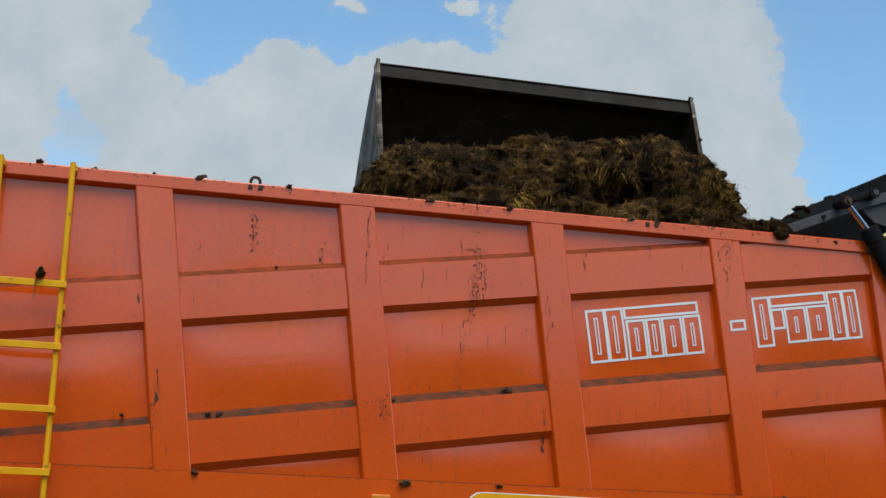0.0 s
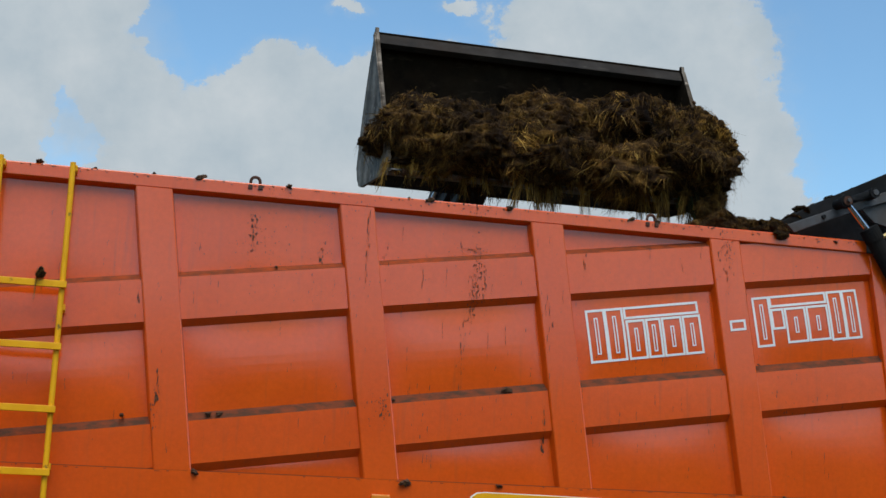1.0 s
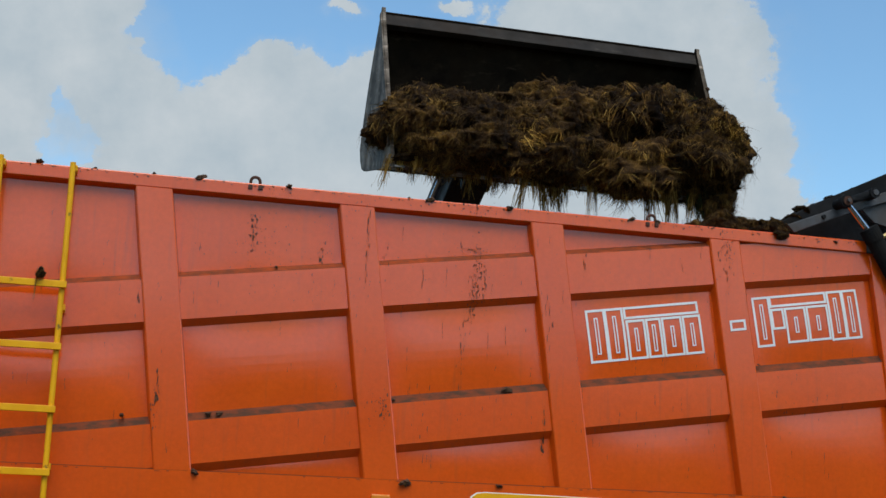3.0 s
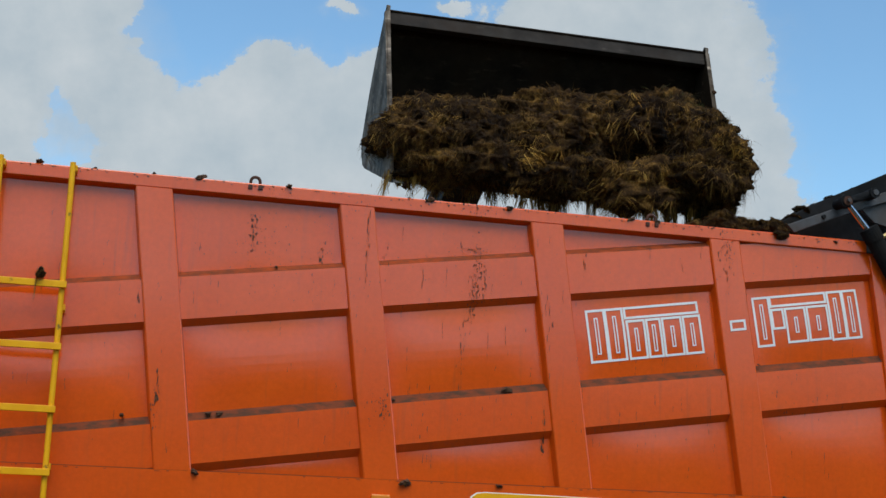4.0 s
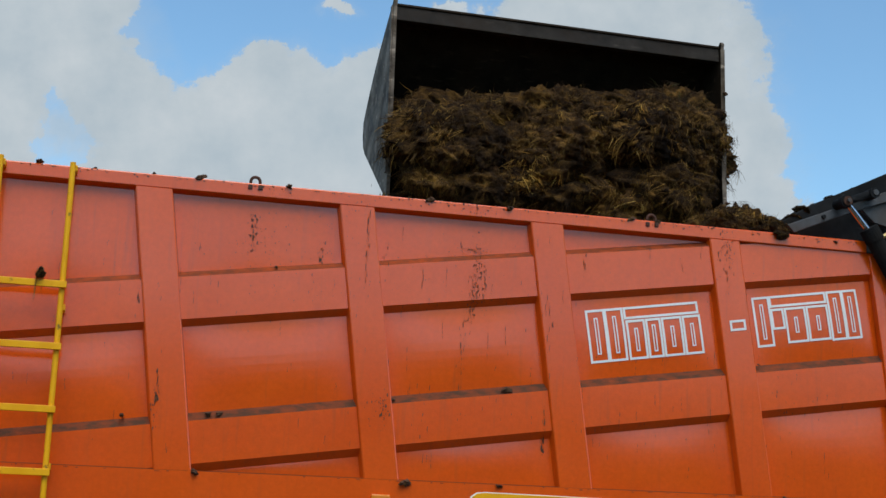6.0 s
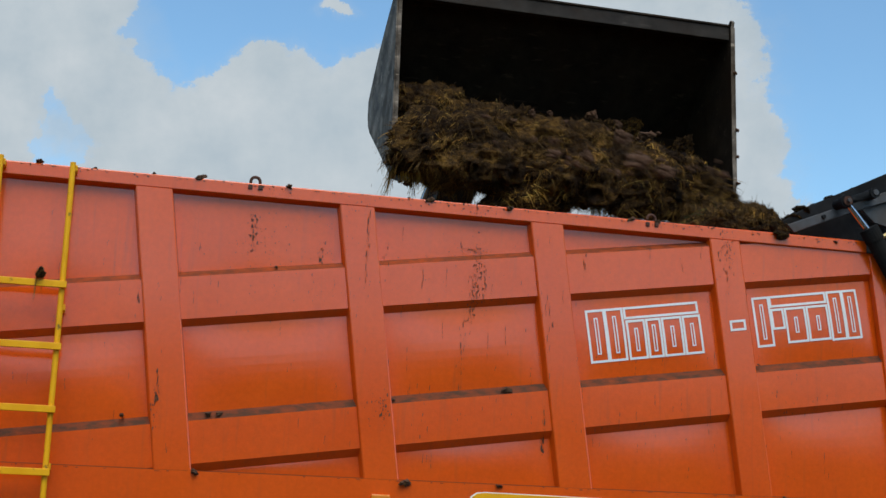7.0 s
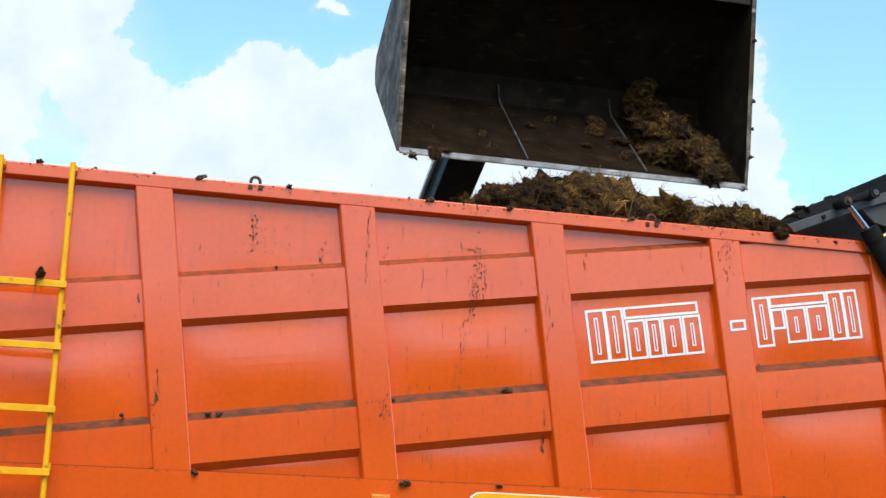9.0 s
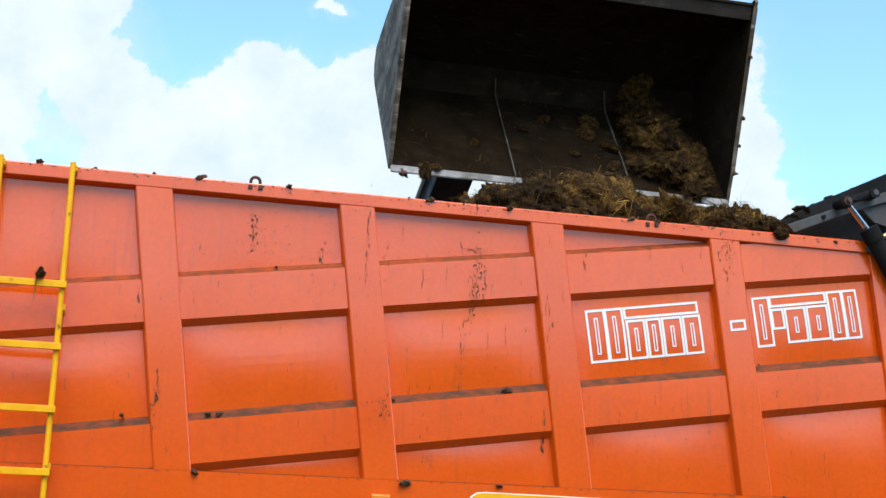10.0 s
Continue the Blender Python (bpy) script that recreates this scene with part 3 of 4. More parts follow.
BUCKET_ROWS = [(0.0, 1.454, 1.118, 3.131, 15.5), (0.5, 1.473, 1.125, 3.298, 12.2), (1.0, 1.478, 1.135, 3.487, 6.3), (1.5, 1.461, 1.073, 3.436, 11.5),
               (2.0, 1.471, 1.029, 3.494, 10.1), (2.5, 1.458, 0.959, 3.504, 10.5), (2.8, 1.458, 0.961, 3.492, 11.0), (3.8, 1.456, 0.972, 3.352, 18.8), (4.0, 1.458, 0.977, 3.378, 19.5), (4.5, 1.461, 0.998, 3.384, 23.2),
               (5.0, 1.444, 1.026, 3.279, 29.1), (5.5, 1.446, 1.049, 3.259, 33.4), (7.0, 1.444, 0.877, 3.374, 33.7), (7.5, 1.435, 0.786, 3.428, 34.2),
               (8.0, 1.432, 0.718, 3.502, 33.2), (8.5, 1.428, 0.732, 3.472, 40.2), (9.0, 1.426, 0.689, 3.491, 40.7), (9.5, 1.425, 0.769, 3.435, 48.3),
               (10.0, 1.439, 0.966, 3.455, 53.0)]


def bucket_pose(t):
    rows = BUCKET_ROWS
    for a, b in zip(rows, rows[1:]):
        if t <= b[0]:
            s = max(0.0, (t - a[0]) / (b[0] - a[0]))
            x, y, z, th = (p + (q - p) * s for p, q in zip(a[1:], b[1:]))
            return pose(x, y, z, th, 0, YAW)
    x, y, z, th = rows[-1][1:]
    return pose(x, y, z, th, 0, YAW)


def build_bucket():
    bucket = thing("loader_bucket", "dark worn steel loader bucket with bare metal side plates, tipping", "bucket", m=bucket_pose(0))
    back = [K2_PT]
    for i in range(1, 9):
        s = i / 8
        back.append((K2_PT[0] + (T_PT[0] - K2_PT[0]) * s + 0.035 * math.sin(math.pi * s), K2_PT[1] + (T_PT[1] - K2_PT[1]) * s))
    outer = [(0.02, 0.0), (0.80, 0.0), (0.87, 0.02), (0.925, 0.065)] + back
    inner = []
    for i, p in enumerate(outer):
        a, b = outer[max(0, i - 1)], outer[min(len(outer) - 1, i + 1)]
        d = Vector((b[0] - a[0], b[1] - a[1])).normalized()
        inner.append((p[0] - d.y * 0.018, p[1] + d.x * 0.018))
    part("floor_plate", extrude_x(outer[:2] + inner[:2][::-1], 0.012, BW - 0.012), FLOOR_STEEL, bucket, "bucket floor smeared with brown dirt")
    part("back_plate", extrude_x(outer[1:] + inner[1:][::-1], 0.012, BW - 0.012), INSIDE_STEEL, bucket, "brown-black bucket back, mottled with mud")
    rim = [(0.0, -0.004), (0.83, -0.014), (0.91, 0.0), (0.975, 0.05), (1.025, 0.13)] + [(y + 0.012 + 0.04 * (1 - i / 7), z) for i, (y, z) in enumerate(back[1:-1])] + [(0.735, 1.0), (0.728, 1.022), (0.70, 1.018), (0.69, 0.985)]
    edge = [(0.52, 0.735), (0.20, 0.285), (0.10, 0.155)]
    for x0, x1 in ((-0.012, 0.01), (BW - 0.01, BW + 0.012)):
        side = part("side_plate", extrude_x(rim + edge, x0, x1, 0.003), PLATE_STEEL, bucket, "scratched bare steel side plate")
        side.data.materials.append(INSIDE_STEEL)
        # the plate's inner face takes the darker inside steel
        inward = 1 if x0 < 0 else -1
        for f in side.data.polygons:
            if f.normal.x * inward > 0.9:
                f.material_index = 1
        # stiffening strip along the front of the plate
        d = Vector((T_PT[0] - 0.05, T_PT[1] - 0.07)).normalized()
        n = Vector((d.y, -d.x)) * 0.035
        p, q = Vector((0.10, 0.14)), Vector((0.70, 0.985))
        xa, xb = (x0 - 0.010, x0 - 0.001) if x0 < 0 else (x1 + 0.001, x1 + 0.010)
        part("edge_strip", extrude_x([tuple(p), tuple(q), tuple(q + n), tuple(p + n)], xa, xb, 0.002), PLATE_STEEL, side)
    d = Vector((T_PT[0], T_PT[1])).normalized()
    n = Vector((d.y, -d.x))
    top = Vector(T_PT)
    part("top_flange", extrude_x([tuple(top), tuple(top - d * 0.105), tuple(top - d * 0.105 + n * 0.05), tuple(top + n * 0.05)], 0.012, BW - 0.012, 0.004), BUCKET_STEEL, bucket, "dark grey top flange")
    part("cutting_edge", extrude_x([(-0.035, 0.002), (0.12, -0.014), (0.13, -0.003), (0.022, -0.002), (0.019, 0.017), (-0.03, 0.010)], 0.0, BW, 0.002), EDGE_STEEL, bucket, "bright worn steel cutting edge")
    for fx in (0.355, 0.700):
        x = BW * fx
        part("wear_bar", extrude_x([(0.02, 0.021), (0.45, 0.0195), (0.79, 0.0195), (0.86, 0.045), (0.91, 0.09), (0.895, 0.10), (0.84, 0.062), (0.78, 0.034), (0.02, 0.034)], x - 0.003, x + 0.003, 0.0), BAR_STEEL, bucket)
    rnd = random.Random(17)
    verts, faces = [], []
    for _ in range(1100):
        x, y = rnd.uniform(0.04, BW - 0.04), rnd.uniform(0.02, 0.80)
        if noise.noise((x * 3.1, y * 3.1, 4.0)) + 0.35 * (x / BW - 0.5) < rnd.uniform(-0.05, 0.55):
            continue
        a, ln, w = rnd.uniform(0, math.tau), rnd.uniform(0.015, 0.06), rnd.uniform(0.0007, 0.0018)
        d, k, z = Vector((math.cos(a), math.sin(a), 0)), Vector((-math.sin(a), math.cos(a), 0)) * w, 0.020
        q, b = Vector((x, y, z)), len(verts)
        tip = q + d * ln + Vector((0, 0, rnd.uniform(0.001, 0.012)))
        mid = (q + tip) / 2 + k * 1.5 + Vector((0, 0, 0.004))
        verts += [q - k, q + k, mid - k, mid + k, tip - k * 0.5, tip + k * 0.5]
        faces += [(b, b + 1, b + 3, b + 2), (b + 2, b + 3, b + 5, b + 4)]
    loose = new("straw_scraps", mesh_of("straw_scraps", verts, faces, [STRAW]))
    loose.parent = bucket
    tagged(loose, "scraps of straw stuck to the bucket floor", kind="stuff")
    part("coupler", box(BW / 2 - 0.45, BW / 2 + 0.25, 1.02, 1.30, 0.16, 0.52, 0.015), BUCKET_STEEL, bucket)
    return bucket


bucket = build_bucket()

BOOM_X, BOOM_BASE = 2.33, Vector((2.33, 7.4, 1.9))


def boom_pose(t):
    tip = bucket_pose(t) @ Vector((0.9, 1.42, 0.30))
    tip.x = BOOM_X
    d = (BOOM_BASE - tip).normalized()
    return Matrix.Translation(tip) @ pose(0, 0, 0, math.degrees(math.asin(d.z)), 0, 0)


def build_boom():
    boom = thing("loader_boom", "dark painted steel telescopic loader boom carrying the bucket", "boom", m=boom_pose(0))
    part("inner_boom", box(-0.14, 0.14, -0.05, 2.6, -0.17, 0.15, 0.015), BOOM_PAINT, boom)
    part("outer_boom", box(-0.18, 0.18, 2.4, 6.4, -0.22, 0.2, 0.02), BOOM_PAINT, boom)
    part("boom_head", slab([(-0.1, -0.3), (0.1, -0.3), (0.12, 0.1), (-0.12, 0.1)], -0.12, 0.2, 0.02), BOOM_PAINT, boom)
    part("tilt_ram", rod((-0.165, 0.1, -0.04), (-0.165, 2.2, 0.0), 0.022), CHROME, boom, "bare steel hydraulic pipe")
    return boom


boom = build_boom()


def build_loader():
    loader = thing("loader", "dark low-built loader chassis on four rubber tyres", "loader", m=pose(BOOM_X, 6.3, 0))
    part("chassis", slab([(-0.55, 0.55), (0.55, 0.55), (0.55, 1.15), (0.4, 1.3), (-0.4, 1.3), (-0.55, 1.15)], -1.9, 2.0, 0.03), BOOM_PAINT, loader)
    for x in (-0.24, 0.24):
        part("boom_mount", extrude_x([(0.8, 1.25), (1.6, 1.25), (1.35, 2.05), (1.05, 2.05)], x - 0.03, x + 0.03, 0.01), BOOM_PAINT, loader)
    part("boom_pin", rod((-0.28, 1.15, 1.9), (0.28, 1.15, 1.9), 0.05), GREY_PAINT, loader)
    for y in (-1.25, 1.35):
        part("axle", rod((-0.95, y, 0.6), (0.95, y, 0.6), 0.09), GATE_PAINT, loader)
        for x in (-0.95, 0.95):
            bm = bmesh.new()
            prof = [(0.33, -0.17), (0.52, -0.2), (0.60, -0.15), (0.60, 0.15), (0.52, 0.2), (0.33, 0.17)]
            segs = 32
            rings = [[bm.verts.new((x + w, y + r * math.cos(a * math.tau / segs), 0.6 + r * math.sin(a * math.tau / segs))) for r, w in prof] for a in range(segs)]
            for a in range(segs):
                for i in range(len(prof)):
                    j = (i + 1) % len(prof)
                    bm.faces.new((rings[a][i], rings[a][j], rings[(a + 1) % segs][j], rings[(a + 1) % segs][i]))
            tyre = part("tyre", bm, RUBBER, loader, smooth=True)
            part("wheel_rim", rod((x - 0.1, y, 0.6), (x + 0.1, y, 0.6), 0.335, 28), GREY_PAINT, tyre)


build_loader()


# ---------------------------------------------------------------- muck and straw
def strand(out, faces, mats, start, way, droop, ln, k0, steps, mark, curl=0.0, wave=0.0):
    """One flat tapering stalk that starts along way and sinks towards droop."""
    base = len(out)
    for s in range(steps + 1):
        f = s / steps
        c = start + way * ln * f + droop * ln * f * f + k0.normalized() * (curl * ln * math.sin(wave + 5.0 * f))
        k = k0 * (1 - 0.6 * f)
        out += [c - k, c + k]
    for s in range(steps):
        b = base + 2 * s
        faces.append((b, b + 1, b + 3, b + 2))
        mats.append(mark)


def ragged_core(name, seed, flat, lumpy, fine, material):
    """A torn lump, 0.2 in half width, with ledges, pits and crumbs."""
    bm = bmesh.new()
    bmesh.ops.create_icosphere(bm, subdivisions=fine, radius=0.2)
    off = Vector((seed * 3.7, seed * 1.9, seed * 0.7))
    for v in bm.verts:
        p = v.co.copy()
        tear = 1 - abs(noise.noise(Vector((p.x * 7, p.y * 7, p.z * 13)) + off)) * 2.2
        k = 1 + lumpy * (0.62 * noise.noise(p * 5.5 + off) + 0.26 * tear * abs(noise.noise(p * 3 - off)) * 2 + 0.32 * noise.noise(p * 16 + off)
                         + 0.20 * noise.noise(p * 38 + off) + 0.14 * noise.noise(p * 90 + off))
        k = max(k, 0.25)
        v.co = Vector((p.x * 1.15 * k, p.y * k, p.z * flat * k))
    bm.normal_update()
    verts = [v.co.copy() for v in bm.verts]
    normals = [v.normal.copy() for v in bm.verts]
    core = mesh_of(name, verts, [tuple(v.index for v in f.verts) for f in bm.faces], [material], smooth=True)
    bm.free()
    return core, verts, normals, off


def clump_mesh(name, seed, tufts, length, hang, wide=0.0026, flat=0.8, green=False, lumpy=1.0, stray=0.05, core_material=None, fine=5, gold=0.0):
    """A ragged lump of muck and the straw matted on it, combed down by its weight: two meshes."""
    rnd = random.Random(seed)
    core, verts, normals, off = ragged_core(name, seed, flat, lumpy, fine, core_material or MUCK)
    out, faces, mats = [], [], []
    down = Vector((0, 0, -1))
    made = 0
    while made < tufts:
        i = rnd.randrange(len(verts))
        p, n = verts[i], normals[i]
        # the straw lies in patches, with bare muck between them
        patch = noise.noise(p * 9 - off)
        if patch < rnd.uniform(-0.45, 0.25):
            continue
        made += 1
        comb = max(0.0, noise.noise(p * 4 + off) + 0.25)
        any_ = (noise.noise_vector(p * 5 + off) * 0.9 + Vector((rnd.gauss(0, 0.55), rnd.gauss(0, 0.55), rnd.gauss(0, 0.35) - 0.25 - 1.1 * comb))).normalized()
        lay = (any_ - n * any_.dot(n)).normalized()
        side = lay.cross(n).normalized()
        reach = length * rnd.uniform(0.5, 1.4)
        loose = rnd.random() < stray
        sag = hang * (1.3 if rnd.random() < 0.3 else 0.1)
        tone = 2 if rnd.random() < gold + 0.35 * patch else 0
        for _ in range(rnd.randrange(6, 14)):
            q = p + side * rnd.gauss(0, 0.020) + lay * rnd.gauss(0, 0.03) - n * 0.005
            d = (lay + side * rnd.gauss(0, 0.30) + n * rnd.uniform(-0.06, 0.5 if loose else 0.13) + down * sag * rnd.uniform(0.5, 1.1)).normalized()
            bend = Vector((rnd.gauss(0, 1), rnd.gauss(0, 1), rnd.gauss(0, 1))) * 0.18
            k0 = d.cross(n + any_ * 0.3).normalized() * wide * rnd.uniform(0.3, 0.9)
            strand(out, faces, mats, q, d, down * (0.15 + 0.7 * sag) + bend - n * 0.25, reach * rnd.uniform(0.35, 1.1), k0, 2, 1 if green and rnd.random() < 0.7 else tone)
    return core, mesh_of("straw", out, faces, [STRAW, GRASS, GOLD], mats)


def string_mesh(name, seed, bundles, length, tone, spread=0.06):
    """A torn tuft from which wet straw hangs in bundles; it reaches down from its origin."""
    rnd = random.Random(seed)
    core, verts, normals, off = ragged_core(name, seed, 0.55, 1.3, 4, MUCK)
    for v in core.vertices:
        v.co = v.co * 0.34
    out, faces, mats = [], [], []
    for _ in range(bundles):
        top = Vector((rnd.gauss(0, spread), rnd.gauss(0, spread * 0.5), rnd.uniform(-0.02, 0.03)))
        reach, lean = length * rnd.uniform(0.35, 1.1), Vector((rnd.gauss(0, 0.10), rnd.gauss(0, 0.08), -1)).normalized()
        for _ in range(rnd.randrange(24, 44)):
            q = top + Vector((rnd.gauss(0, 0.012), rnd.gauss(0, 0.012), rnd.uniform(-0.03, 0.05)))
            d = (lean + Vector((rnd.gauss(0, 0.045), rnd.gauss(0, 0.045), 0))).normalized()
            a = rnd.uniform(0, math.pi)
            k0 = Vector((math.cos(a), math.sin(a), 0)) * 0.0038 * rnd.uniform(0.4, 1.0)
            strand(out, faces, mats, q, d, Vector((rnd.gauss(0, 0.05), rnd.gauss(0, 0.05), -0.05)), reach * rnd.uniform(0.4, 1.1), k0, 5, tone if rnd.random() < 0.75 else 0,
                   rnd.uniform(0.0, 0.05), rnd.uniform(0, 6))
    return core, mesh_of("straw", out, faces, [STRAW, GRASS, HUNG_LIT], mats)


CLUMPS = [clump_mesh("muck_clump", 11 + i, 560, 0.085, 0.2, gold=0.22 if i % 2 else 0.02) for i in range(6)]
FRINGES = [clump_mesh("muck_fringe", 31 + i, 560, 0.095, 0.3, gold=0.8) for i in range(4)]
GREEN = clump_mesh("muck_green", 51, 420, 0.11, 0.3, green=True)
BITS = [clump_mesh("muck_bit", 61 + i, 12, 0.20, 0.05, 0.010, 0.8, lumpy=2.0, core_material=DIRT, fine=4, gold=0.3) for i in range(5)]
CHUNKS = [clump_mesh("muck_chunk", 71 + i, 70, 0.11, 0.1, 0.005, 0.8, lumpy=1.9, gold=0.25) for i in range(5)]
MATS = [clump_mesh("straw_mat", 81 + i, 560, 0.10, 0.2, 0.0030, 0.7, lumpy=1.3, stray=0.16, gold=0.45) for i in range(3)]
STRINGS = [string_mesh("muck_fringe", 91 + i, 6, 0.27, 2) for i in range(3)] + [string_mesh("muck_fringe", 97, 8, 0.20, 1)]


def muck_thing(mesh, m, scale, label, group, name="muck_clump"):
    ob = tagged(new(name, mesh[0]), label, "manure", group)
    new("straw", mesh[1]).parent = ob
    ob.matrix_basis = m
    ob.scale = scale if isinstance(scale, tuple) else (scale, scale, scale)
    return ob


RND = random.Random(5)
ATTACHED, FALLING, SPILLED, HANGING, SLUMPING = [], [], [], [], []
PILE_TOP = [(1.75, 3.20), (1.95, 3.317), (2.2, 3.45), (2.4, 3.455), (2.72, 3.455), (2.9, 3.34), (3.1, 3.31), (3.3, 3.22), (3.6, 3.20), (3.8, 3.14)]


def pile_top(x):
    return float(np.interp(x, [p[0] for p in PILE_TOP], [p[1] for p in PILE_TOP]))


def spin():
    return RND.uniform(-25, 25), RND.uniform(-25, 25), RND.uniform(-180, 180)


def shaped(size, long=1.15):
    return size * long * RND.uniform(0.88, 1.15), size * RND.uniform(0.85, 1.1), size * RND.uniform(0.8, 1.05)


def build_heap():
    rows = [(-0.01, 0.17, 0.80, FRINGES, 7.3), (0.18, 0.27, 0.95, CLUMPS, 7.25), (0.50, 0.31, 1.0, CLUMPS, 7.3), (0.48, 0.16, 1.2, CLUMPS, 7.35)]
    label = "ragged clump of brown straw manure heaped in the bucket"
    for r, (a, b, size, kinds, when) in enumerate(rows):
        for i in range(9):
            x = 0.02 + i * 0.258 + RND.uniform(-0.04, 0.04)
            x = min(max(x, 0.13), 1.93)
            if r > 1:
                x = min(max(x, 0.22), BW - 0.24)
            mesh = kinds[(i * 3 + r) % len(kinds)]
            if r == 0 and i in (2, 7):
                mesh = CLUMPS[i % 6]
            if r == 2 and i == 8:
                mesh = GREEN
            # the heap lies higher towards its far end
            lift = (0.04 if r == 0 else 0.19) * i / 8 + (0.06 if r == 0 and i < 1 else 0.0) + ((0.07, 0.0, 0.03)[i // 3] if r == 2 else 0.0)
            local = Matrix.Translation((x, a + RND.uniform(-0.08, 0.08), b + lift + RND.uniform(-0.07, 0.07))) @ pose(0, 0, 0, RND.uniform(-12, 12), RND.uniform(-12, 12), RND.uniform(-30, 30) + 180 * (i % 2))
            ob = muck_thing(mesh, bucket_pose(0) @ local, shaped((0.6, 0.72)[r == 2] if i < 2 and r > 1 else size * RND.uniform(0.78, 1.15), 0.85 if i in (0, 8) else 1.15), label, "manure heap in the bucket")
            # it slides out from the far end first
            go = when - 0.10 * i + RND.uniform(-0.12, 0.12)
            if r < 2 and 1 < i < 7:
                go += 0.20
            elif i < 4 and r < 3:
                go -= 0.18
            if i < 2 and r > 1:
                go = 7.80 + RND.uniform(-0.25, 0.14)
            FALLING.append((ob, local, go, x, 0.17 if (i == 0 and r < 2) else -0.24 if (i > 6 and r < 2) else 0.0))
    # strings of wet straw that hang over the cutting edge
    for x, a, up, kind, wide, tall, go in ((0.06, -0.03, 0.06, 0, 0.9, 0.6, 6.95), (0.16, -0.02, 0.05, 1, 0.8, 0.45, 7.0), (0.50, -0.02, 0.03, 1, 0.9, 0.55, 6.95), (0.66, -0.01, 0.05, 2, 0.8, 0.5, 7.05),
                                           (0.90, -0.05, 0.03, 0, 1.15, 1.15, 6.98), (0.98, -0.04, 0.02, 2, 0.9, 1.0, 7.0), (1.22, -0.04, 0.04, 1, 0.5, 0.85, 6.98), (1.40, -0.03, 0.05, 0, 0.7, 0.4, 7.0),
                                           (1.66, -0.05, 0.05, 2, 1.0, 0.95, 6.9), (1.74, -0.04, 0.03, 1, 0.6, 1.1, 6.88), (1.86, -0.03, 0.02, 3, 0.8, 1.0, 6.86), (1.96, -0.03, 0.06, 0, 0.9, 0.8, 6.8), (0.30, -0.03, 0.06, 2, 0.9, 0.5, 6.97), (1.10, -0.03, 0.07, 2, 0.9, 0.5, 6.97), (1.54, -0.04, 0.07, 1, 0.9, 0.5, 6.97)):
        local = Matrix.Translation((x, a, up)) @ pose(0, 0, 0, 0, 0, RND.uniform(-40, 40))
        ob = muck_thing(STRINGS[kind], bucket_pose(0) @ local, (wide, wide * 0.8, tall), "green grass hanging in strings from the bucket" if kind == 3 else "wet straw hanging in strings from the bucket", "manure heap in the bucket", "muck_fringe")
        HANGING.append(ob)
        FALLING.append((ob, local, go, x, 0.0))
    # a tuft of green grass on the heap
    local = Matrix.Translation((1.97, 0.42, 0.54)) @ pose(0, 0, 0, 0, 0, 60)
    FALLING.append((muck_thing(GREEN, bucket_pose(0) @ local, (0.5, 0.5, 0.45), "tuft of green grass on the manure heap", "manure heap in the bucket"), local, 6.62, 1.97, 0.0))
    # the overhanging end, which drops early
    for x, a, b, s, go in ((2.03, 0.02, 0.20, 0.9, 5.02), (2.02, 0.16, 0.36, 0.85, 5.05), (2.0, -0.04, 0.38, 0.7, 5.03), (2.05, -0.02, -0.03, 0.5, 5.0), (2.03, 0.16, 0.50, 0.6, 5.04)):
        local = Matrix.Translation((x, a, b)) @ pose(0, 0, 0, *spin())
        ob = muck_thing(FRINGES[int(x * 100) % 4], bucket_pose(0) @ local, s, label, "manure heap in the bucket")
        FALLING.append((ob, local, go, 2.05, 0.0))
    # the far end, which slumps out over the gate first
    for x, a, b, s, mid, rest in ((1.86, 0.18, 0.34, 0.62, (3.47, 0.55, 3.60), (3.40, 0.36, 3.03)), (1.92, 0.30, 0.42, 0.60, (3.64, 0.55, 3.58), (3.52, 0.36, 3.0)),
                                  (1.88, 0.05, 0.26, 0.55, (3.52, 0.50, 3.38), (3.28, 0.36, 3.03)), (1.94, 0.22, 0.26, 0.5, (3.70, 0.50, 3.40), (3.46, 0.44, 3.0)), (1.80, 0.40, 0.46, 0.5, (3.28, 0.60, 3.62), (3.20, 0.50, 3.06))):
        local = Matrix.Translation((x, a, b)) @ pose(0, 0, 0, *spin())
        SLUMPING.append((muck_thing(CLUMPS[int(x * 100) % 6], bucket_pose(0) @ local, s, label, "manure heap in the bucket"), local, mid, rest))
